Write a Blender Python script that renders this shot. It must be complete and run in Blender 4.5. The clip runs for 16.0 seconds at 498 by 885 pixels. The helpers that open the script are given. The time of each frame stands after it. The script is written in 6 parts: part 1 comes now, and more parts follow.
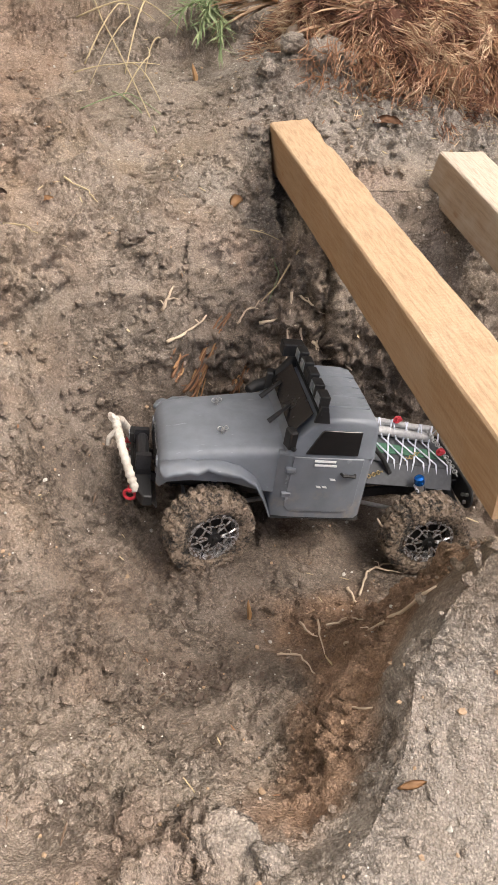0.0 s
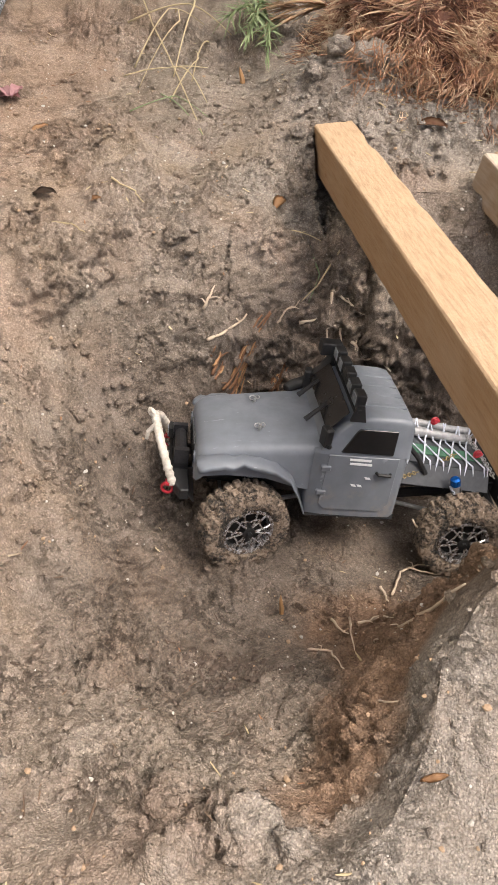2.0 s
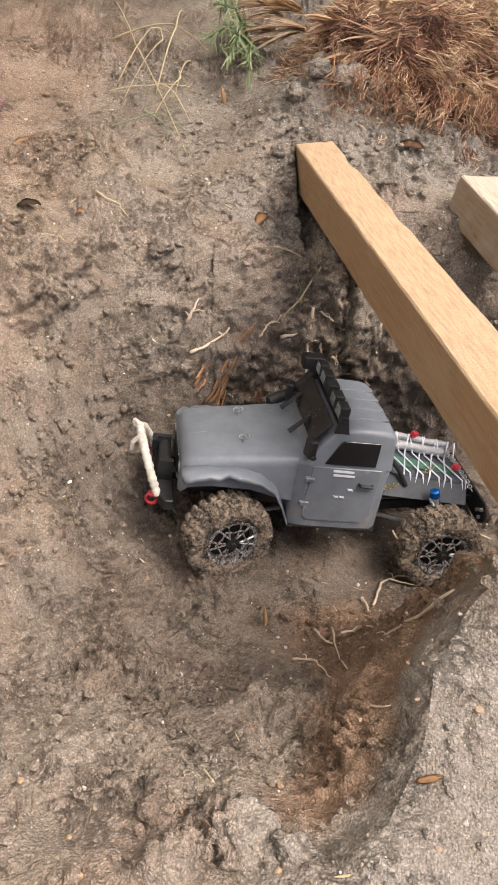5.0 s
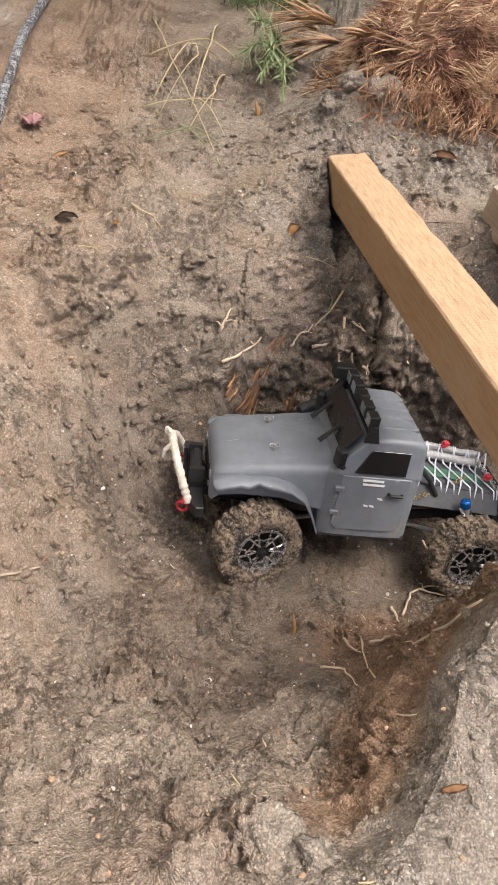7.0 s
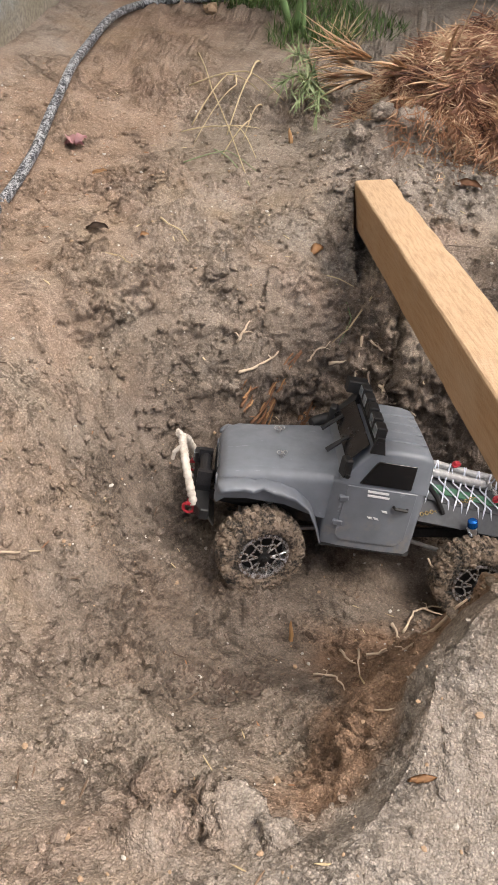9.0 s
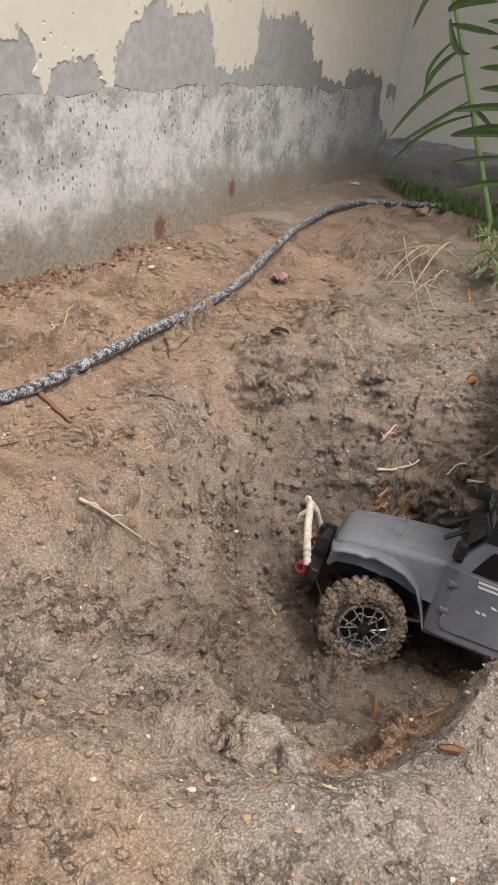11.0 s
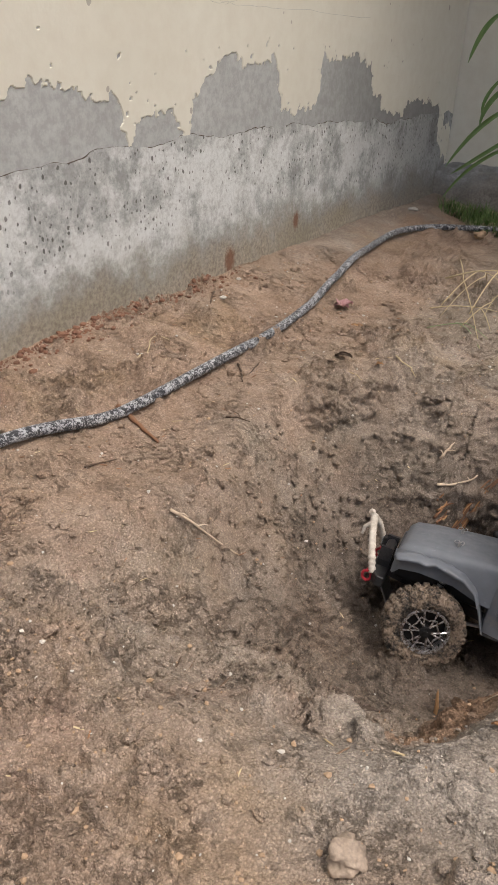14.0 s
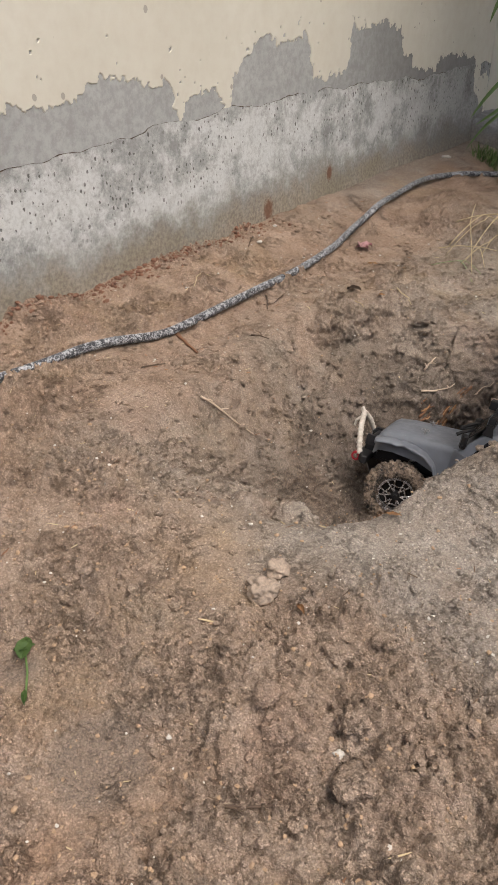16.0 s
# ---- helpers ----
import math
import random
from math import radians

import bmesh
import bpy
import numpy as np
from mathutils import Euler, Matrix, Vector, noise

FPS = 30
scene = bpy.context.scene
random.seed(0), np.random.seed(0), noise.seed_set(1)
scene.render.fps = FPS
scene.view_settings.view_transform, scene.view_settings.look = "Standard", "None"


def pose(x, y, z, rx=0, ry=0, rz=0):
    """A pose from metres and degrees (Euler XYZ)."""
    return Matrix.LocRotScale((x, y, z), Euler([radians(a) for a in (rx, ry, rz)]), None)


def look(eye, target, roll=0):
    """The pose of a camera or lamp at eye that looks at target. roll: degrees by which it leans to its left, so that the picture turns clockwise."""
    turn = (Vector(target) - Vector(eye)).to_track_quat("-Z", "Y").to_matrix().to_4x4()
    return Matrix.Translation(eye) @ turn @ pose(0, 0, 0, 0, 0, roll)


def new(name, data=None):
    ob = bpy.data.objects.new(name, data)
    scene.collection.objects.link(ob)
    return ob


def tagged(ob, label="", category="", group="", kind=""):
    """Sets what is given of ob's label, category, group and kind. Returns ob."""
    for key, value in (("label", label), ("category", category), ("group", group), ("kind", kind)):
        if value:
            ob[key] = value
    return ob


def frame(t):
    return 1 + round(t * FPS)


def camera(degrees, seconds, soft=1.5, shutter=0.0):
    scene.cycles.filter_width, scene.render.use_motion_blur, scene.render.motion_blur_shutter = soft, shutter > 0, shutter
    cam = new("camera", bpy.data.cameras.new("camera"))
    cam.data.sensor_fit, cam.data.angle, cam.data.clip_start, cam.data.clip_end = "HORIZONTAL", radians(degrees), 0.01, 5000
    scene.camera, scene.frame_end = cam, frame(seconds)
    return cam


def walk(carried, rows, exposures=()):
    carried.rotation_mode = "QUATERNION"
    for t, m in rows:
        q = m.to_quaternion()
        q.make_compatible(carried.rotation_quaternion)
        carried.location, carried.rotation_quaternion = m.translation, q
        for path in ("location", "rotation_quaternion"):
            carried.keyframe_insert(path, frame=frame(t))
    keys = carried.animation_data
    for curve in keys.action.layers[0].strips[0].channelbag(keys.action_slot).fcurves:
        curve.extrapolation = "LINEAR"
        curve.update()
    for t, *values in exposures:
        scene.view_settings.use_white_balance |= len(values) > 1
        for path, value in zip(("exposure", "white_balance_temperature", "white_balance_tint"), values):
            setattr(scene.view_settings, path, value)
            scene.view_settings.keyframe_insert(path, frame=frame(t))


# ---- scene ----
cam = camera(36.9, 16.0, 1.1)
PATH = [
    (0, (0.032, 0.187, 0.557), (0.071, 1.474, -0.973), 6.1),
    (0.5, (0.029, 0.177, 0.562), (0.02, 1.467, -0.966), 5.1),
    (1, (0.032, 0.173, 0.563), (-0.017, 1.458, -0.968), 4.1),
    (1.5, (0.039, 0.174, 0.56), (-0.039, 1.455, -0.975), 3.4),
    (2, (0.04, 0.173, 0.562), (-0.034, 1.458, -0.969), 3.6),
    (2.5, (0.039, 0.168, 0.564), (0.018, 1.463, -0.959), 5.3),
    (3, (0.042, 0.165, 0.556), (0.068, 1.466, -0.963), 6.4),
    (3.2, (0.034, 0.178, 0.564), (0.089, 1.458, -0.971), 7.8),
    (5.5, (0.015, 0.152, 0.561), (0.007, 1.496, -0.919), 6.3),
    (6, (0.014, 0.149, 0.565), (-0.02, 1.499, -0.911), 5.7),
    (6.5, (0.016, 0.15, 0.567), (-0.04, 1.498, -0.909), 5.1),
    (7, (0.02, 0.152, 0.569), (-0.057, 1.491, -0.915), 4.4),
    (7.5, (0.021, 0.152, 0.568), (-0.072, 1.482, -0.922), 3.9),
    (8, (0.02, 0.15, 0.567), (-0.079, 1.479, -0.925), 3.7),
    (8.2, (0.02, 0.15, 0.566), (-0.078, 1.481, -0.924), 3.8),
    (10.3, (0.184, 0.009, 0.445), (-0.412, 1.549, -0.683), 4.6),
    (10.5, (0.187, -0.001, 0.43), (-0.471, 1.544, -0.655), 4.5),
    (11, (0.192, -0.041, 0.433), (-0.58, 1.525, -0.542), 4.9),
    (11.5, (0.197, -0.064, 0.442), (-0.665, 1.501, -0.458), 4.6),
    (12, (0.191, -0.081, 0.448), (-0.732, 1.48, -0.397), 4.6),
    (12.5, (0.188, -0.089, 0.453), (-0.776, 1.465, -0.357), 4.5),
    (13, (0.19, -0.096, 0.455), (-0.777, 1.458, -0.352), 4.1),
    (13.5, (0.203, -0.101, 0.447), (-0.746, 1.438, -0.408), 3.1),
    (14, (0.215, -0.127, 0.482), (-0.701, 1.379, -0.464), 2.3),
    (14.5, (0.284, -0.19, 0.561), (-0.646, 1.257, -0.459), 1.3),
    (15, (0.394, -0.242, 0.585), (-0.589, 1.146, -0.468), 0.0),
    (15.5, (0.477, -0.282, 0.6), (-0.549, 1.054, -0.477), -0.7),
    (16, (0.5, -0.358, 0.595), (-0.543, 0.969, -0.477), -0.7),
]
walk(cam, [(t, look(eye, target, roll)) for t, eye, target, roll in PATH], [(0, 0.81), (8.2, 0.77), (10.5, 0.47), (12.5, 0.32), (14, 0.22), (16, 0.24)])
# ---- world and light ----
world = bpy.data.worlds.new("sky")
scene.world = world
world.use_nodes = True
wn = world.node_tree.nodes
sky = wn.new("ShaderNodeTexSky")
sky.sky_type, sky.sun_disc = "NISHITA", False
sky.sun_elevation, sky.sun_rotation = radians(63), radians(97)
sky.air_density, sky.dust_density, sky.ozone_density = 1.0, 7.0, 1.0
world.node_tree.links.new(sky.outputs[0], wn["Background"].inputs[0])
wn["Background"].inputs[1].default_value = 0.15
sun = new("sun", bpy.data.lights.new("sun", "SUN"))
sun.data.energy, sun.data.angle, sun.data.color = 1.35, radians(28), (1.0, 0.965, 0.91)
sun.matrix_world = look((1.7, 0.38, 3.45), (0.0, 0.6, 0.0))


# ---- material helpers ----
class Mat:
    """A node material in the making."""

    def __init__(self, name, rough=0.8, metal=0.0):
        self.m = bpy.data.materials.new(name)
        self.m.use_nodes = True
        self.t = self.m.node_tree
        self.b = self.t.nodes["Principled BSDF"]
        self.b.inputs["Roughness"].default_value = rough
        self.b.inputs["Metallic"].default_value = metal
        self.co = self.t.nodes.new("ShaderNodeTexCoord").outputs["Object"]

    def link(self, a, b):
        self.t.links.new(a, b)

    def node(self, kind, **inputs):
        n = self.t.nodes.new(kind)
        for k, v in inputs.items():
            s = n.inputs[k.replace("_", " ")]
            if isinstance(v, bpy.types.NodeSocket):
                self.link(v, s)
            else:
                s.default_value = v
        return n

    def noise(self, scale, detail=6.0, rough=0.6, vec=None, distort=0.0):
        n = self.node("ShaderNodeTexNoise", Scale=scale, Detail=detail, Roughness=rough, Distortion=distort, Vector=vec or self.co)
        return n.outputs["Fac"]

    def voronoi(self, scale, feature="F1", vec=None, out="Distance"):
        n = self.node("ShaderNodeTexVoronoi", Scale=scale, Vector=vec or self.co)
        n.feature = feature
        return n.outputs[out]

    def flat_cells(self, scale, sy, sz):
        """Cells over an upright wall that runs along y."""
        p = self.node("ShaderNodeCombineXYZ", X=self.maths("MULTIPLY", self.axis(1), sy), Y=self.maths("MULTIPLY", self.axis(2), sz))
        n = self.t.nodes.new("ShaderNodeTexVoronoi")
        n.voronoi_dimensions = "2D"
        n.inputs["Scale"].default_value = scale
        self.link(p.outputs[0], n.inputs["Vector"])
        return n

    def mapped(self, scale=(1, 1, 1), rot=(0, 0, 0)):
        return self.node("ShaderNodeMapping", Vector=self.co, Scale=scale, Rotation=rot).outputs[0]

    def ramp(self, fac, *stops):
        n = self.node("ShaderNodeValToRGB", Fac=fac)
        e = n.color_ramp.elements
        while len(e) < len(stops):
            e.new(0.5)
        for el, (p, c) in zip(e, stops):
            el.position = p
            el.color = (c, c, c, 1) if isinstance(c, (int, float)) else (*c, 1)
        return n.outputs[0]

    def mix(self, fac, a, b, mode="MIX"):
        n = self.t.nodes.new("ShaderNodeMix")
        n.data_type, n.blend_type = "RGBA", mode
        for s, v in ((n.inputs[0], fac), (n.inputs[6], a), (n.inputs[7], b)):
            if isinstance(v, bpy.types.NodeSocket):
                self.link(v, s)
            elif isinstance(v, (int, float)):
                s.default_value = v
            else:
                s.default_value = (*v, 1)
        return n.outputs[2]

    def maths(self, op, a, b=0.0, clamp=False):
        n = self.t.nodes.new("ShaderNodeMath")
        n.operation, n.use_clamp = op, clamp
        for s, v in zip(n.inputs, (a, b)):
            if isinstance(v, bpy.types.NodeSocket):
                self.link(v, s)
            else:
                s.default_value = v
        return n.outputs[0]

    def axis(self, i):
        return self.node("ShaderNodeSeparateXYZ", Vector=self.co).outputs[i]

    def span(self, v, a, b):
        """0 at a, 1 at b, smooth between."""
        n = self.node("ShaderNodeMapRange", Value=v)
        n.interpolation_type = "SMOOTHSTEP"
        n.inputs["From Min"].default_value, n.inputs["From Max"].default_value = a, b
        return n.outputs[0]

    def done(self, colour, rough=None, bump=None, strength=0.5, dist=0.002):
        if isinstance(colour, bpy.types.NodeSocket):
            self.link(colour, self.b.inputs["Base Color"])
        else:
            self.b.inputs["Base Color"].default_value = (*colour, 1)
        if rough is not None:
            self.link(rough, self.b.inputs["Roughness"])
        if bump is not None:
            n = self.node("ShaderNodeBump", Height=bump, Strength=strength, Distance=dist)
            self.link(n.outputs[0], self.b.inputs["Normal"])
        return self.m


def plain(name, colour, rough=0.6, metal=0.0, grain=300.0, vary=0.25, bump=0.15):
    """A surface of one colour with grain and soft blotches."""
    m = Mat(name, rough, metal)
    n1, n2 = m.noise(grain, 4), m.noise(grain * 0.09, 5)
    f = m.maths("ADD", m.maths("MULTIPLY", n1, 0.5), m.maths("MULTIPLY", n2, 0.5))
    lo = tuple(c * (1 - vary) for c in colour)
    hi = tuple(min(1, c * (1 + vary)) for c in colour)
    r = m.ramp(n2, (0.3, max(0.02, rough - 0.12)), (0.7, min(1, rough + 0.1)))
    return m.done(m.ramp(f, (0.3, lo), (0.7, hi)), r, n1, bump, 0.0006)


def earth_material():
    m = Mat("sandy_earth", 0.95)
    m.co = m.node("ShaderNodeNewGeometry").outputs["Position"]
    x, y, z = m.axis(0), m.axis(1), m.axis(2)
    big, mid = m.noise(3.2, 5, 0.6), m.noise(17, 7, 0.7)
    fine = m.noise(120, 5, 0.65)
    # drier tan topsoil, redder towards the house, greyer sand on the dug-out heaps, damp subsoil toned down with the
    # pit's shade
    tan = m.ramp(mid, (0.3, (0.260, 0.196, 0.148)), (0.5, (0.335, 0.258, 0.200)), (0.7, (0.410, 0.325, 0.260)))
    red = m.ramp(mid, (0.3, (0.290, 0.190, 0.130)), (0.52, (0.365, 0.250, 0.178)), (0.72, (0.435, 0.312, 0.232)))
    grey = m.ramp(mid, (0.3, (0.295, 0.234, 0.186)), (0.52, (0.350, 0.287, 0.236)), (0.72, (0.405, 0.340, 0.286)))
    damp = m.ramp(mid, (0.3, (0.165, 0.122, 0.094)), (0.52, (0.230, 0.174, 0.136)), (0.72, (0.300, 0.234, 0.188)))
    wob = m.maths("MULTIPLY", m.maths("SUBTRACT", big, 0.5), 0.5)
    xr, yr = m.maths("ADD", x, wob), m.maths("ADD", y, wob)
    col = m.mix(m.maths("ADD", m.span(xr, -0.15, -0.45), m.maths("MULTIPLY", m.span(y, 0.32, 0.12), 0.7), True), tan, red)
    # patches of ochre, olive and pinkish soil where different layers were turned up
    for seed, lo, hi, tone, amount in (((3.1, 0.4, 0.0), 0.54, 0.66, (0.40, 0.262, 0.132), 0.55), ((7.7, 5.2, 0.0), 0.53, 0.66, (0.285, 0.248, 0.190), 0.6), ((1.3, 9.4, 0.0), 0.54, 0.68, (0.45, 0.282, 0.212), 0.6)):
        shifted = m.node("ShaderNodeMapping", Vector=m.co, Location=seed).outputs[0]
        col = m.mix(m.maths("MULTIPLY", m.ramp(m.noise(4.6, 6, 0.62, shifted), (lo, 0.0), (hi, 1.0)), amount), col, m.mix(0.45, col, tone))
    dust = m.maths("MULTIPLY", m.span(xr, -0.55, -0.66), m.span(yr, 1.35, 1.75))
    col = m.mix(m.maths("MULTIPLY", dust, 0.7), col, grey)
    heap_far = m.maths("MULTIPLY", m.span(xr, -0.10, 0.04), m.maths("MULTIPLY", m.span(yr, 1.1, 1.22), m.span(xr, 0.75, 0.5)))
    heap_near = m.maths("MULTIPLY", m.maths("MULTIPLY", m.span(xr, -0.02, 0.12), m.span(xr, 0.8, 0.5)), m.maths("MULTIPLY", m.span(yr, 0.54, 0.42), m.span(yr, 0.10, 0.26)))
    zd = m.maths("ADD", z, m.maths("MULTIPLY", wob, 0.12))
    heap_near = m.maths("MULTIPLY", heap_near, m.span(zd, -0.06, -0.01))
    col = m.mix(m.maths("MULTIPLY", m.maths("ADD", heap_far, heap_near, True), 0.9), col, grey)
    # the deeper, the darker: pit shade painted in together with the damp
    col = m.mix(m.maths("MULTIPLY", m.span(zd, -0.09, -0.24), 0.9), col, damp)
    face = m.maths("MULTIPLY", m.maths("MULTIPLY", m.span(xr, 0.02, 0.10), m.span(yr, 0.68, 0.58)), m.span(zd, -0.02, -0.05))
    col = m.mix(m.maths("MULTIPLY", face, 0.85), col, m.ramp(mid, (0.3, (0.25, 0.142, 0.085)), (0.7, (0.40, 0.245, 0.16))))
    # smooth damp hollows in the trodden ground
    for hx, hy, hr in ((0.12, -0.108, 0.062), (-0.03, -0.085, 0.035)):
        dx, dy = m.maths("SUBTRACT", x, hx), m.maths("SUBTRACT", y, hy)
        dist = m.maths("ADD", m.maths("SQRT", m.maths("ADD", m.maths("MULTIPLY", dx, dx), m.maths("MULTIPLY", dy, dy))), m.maths("MULTIPLY", wob, 0.12))
        col = m.mix(m.maths("MULTIPLY", m.span(dist, hr, hr * 0.6), 0.75), col, (0.225, 0.168, 0.130))
    stain = m.ramp(m.noise(6, 5, 0.7), (0.52, 0.0), (0.70, 1.0))
    col = m.mix(m.maths("MULTIPLY", stain, 0.3), col, (0.25, 0.145, 0.09))
    # crevice shade painted into the colour: dark veins in broken clusters, dark fine hollows
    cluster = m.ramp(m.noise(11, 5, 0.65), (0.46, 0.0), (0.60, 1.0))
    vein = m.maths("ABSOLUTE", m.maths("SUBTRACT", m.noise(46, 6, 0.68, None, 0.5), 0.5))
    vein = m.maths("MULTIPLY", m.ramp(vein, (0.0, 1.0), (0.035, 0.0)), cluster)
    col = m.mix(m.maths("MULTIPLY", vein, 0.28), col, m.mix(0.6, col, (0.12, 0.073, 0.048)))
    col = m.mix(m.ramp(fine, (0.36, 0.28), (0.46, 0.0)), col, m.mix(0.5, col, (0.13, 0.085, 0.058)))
    # single grains of sand, each of its own tone, darker in the gaps between them
    tones = []
    for scale in (430.0, 820.0):
        cell = m.node("ShaderNodeTexVoronoi", Scale=scale, Vector=m.co)
        tone = m.node("ShaderNodeSeparateColor", Color=cell.outputs["Color"]).outputs[0]
        tones.append((cell.outputs["Distance"], m.ramp(tone, (0.0, 0.72), (0.3, 0.92), (0.85, 1.08), (1.0, 1.42))))
    for d, t in tones:
        col = m.mix(0.75, col, m.mix(1.0, col, t, "MULTIPLY"))
    gap = m.ramp(tones[0][0], (0.45, 1.0), (0.75, 0.75))
    col = m.mix(0.8, col, m.mix(1.0, col, gap, "MULTIPLY"))
    col = m.mix(1.0, col, (0.905, 0.968, 1.015), "MULTIPLY")
    h = m.maths("ADD", m.maths("MULTIPLY", tones[0][0], -0.55), m.maths("MULTIPLY", tones[1][0], -0.28))
    h = m.maths("ADD", h, m.maths("ADD", m.maths("MULTIPLY", fine, 0.9), m.maths("MULTIPLY", vein, -1.0)))
    m.b.inputs["Specular IOR Level"].default_value = 0.2
    return m.done(col, None, h, 1.0, 0.0030)


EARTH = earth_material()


# ---- shape helpers ----
def lattice(ix, iy, seed):
    h = (ix.astype(np.int64) * 374761393 + iy.astype(np.int64) * 668265263 + seed * 974711) & 0x7FFFFFFF
    h = ((h ^ (h >> 13)) * 1274126177) & 0x7FFFFFFF
    return ((h ^ (h >> 16)) & 0xFFFF) / 65535.0


def smooth_noise(x, y, seed=0):
    """Value noise between -1 and 1 over arrays."""
    ix, iy = np.floor(x), np.floor(y)
    fx, fy = x - ix, y - iy
    fx, fy = fx * fx * fx * (fx * (fx * 6 - 15) + 10), fy * fy * fy * (fy * (fy * 6 - 15) + 10)
    a, b = lattice(ix, iy, seed), lattice(ix + 1, iy, seed)
    c, d = lattice(ix, iy + 1, seed), lattice(ix + 1, iy + 1, seed)
    return 2 * (a + (b - a) * fx + (c - a) * fy + (a - b - c + d) * fx * fy) - 1


def layers(x, y, scale, octaves, gain=0.5, seed=0, ridged=False):
    total, amp = 0.0, 1.0
    for o in range(octaves):
        s = scale * 2.03**o
        ca, sa = math.cos(0.9 * o + 0.4), math.sin(0.9 * o + 0.4)
        n = smooth_noise((x * ca - y * sa) * s + 17.3 * o, (x * sa + y * ca) * s - 9.1 * o, seed + o)
        total = total + amp * ((1 - 2 * np.abs(n)) if ridged else n)
        amp *= gain
    return total


def solid_noise(p, q, r, seed=0):
    """Value noise in space between -1 and 1 over arrays."""
    ip, iq, ir = np.floor(p), np.floor(q), np.floor(r)
    f = r - ir
    f = f * f * (3 - 2 * f)
    g, h = p - ip, q - iq
    g, h = g * g * (3 - 2 * g), h * h * (3 - 2 * h)

    def sheet(k):
        ox, oy = ip + 57 * (ir + k), iq + 113 * (ir + k)
        a, b, c, d = lattice(ox, oy, seed), lattice(ox + 1, oy, seed), lattice(ox, oy + 1, seed), lattice(ox + 1, oy + 1, seed)
        return a + (b - a) * g + (c - a) * h + (a - b - c + d) * g * h

    lo = sheet(0)
    return 2 * (lo + (sheet(1) - lo) * f) - 1


def solid_layers(x, y, z, scale, octaves, gain=0.5, seed=0):
    total, amp = 0.0, 1.0
    for o in range(octaves):
        s = scale * 2.03**o
        ca, sa = math.cos(0.9 * o + 0.4), math.sin(0.9 * o + 0.4)
        u, v = x * ca - y * sa, x * sa + y * ca
        total = total + amp * solid_noise(u * s + 17.3 * o, (v * 0.8 - z * 0.6) * s - 9.1 * o, (v * 0.6 + z * 0.8) * s + 4.7 * o, seed + o)
        amp *= gain
    return total


def smoothstep(a, b, v):
    u = np.clip((v - a) / (b - a), 0, 1)
    return u * u * (3 - 2 * u)


def mound(x, y, cx, cy, rx, ry, h, turn=0.0):
    c, s = math.cos(turn), math.sin(turn)
    u, v = ((x - cx) * c + (y - cy) * s) / rx, (-(x - cx) * s + (y - cy) * c) / ry
    return h * np.exp(-(u * u + v * v))


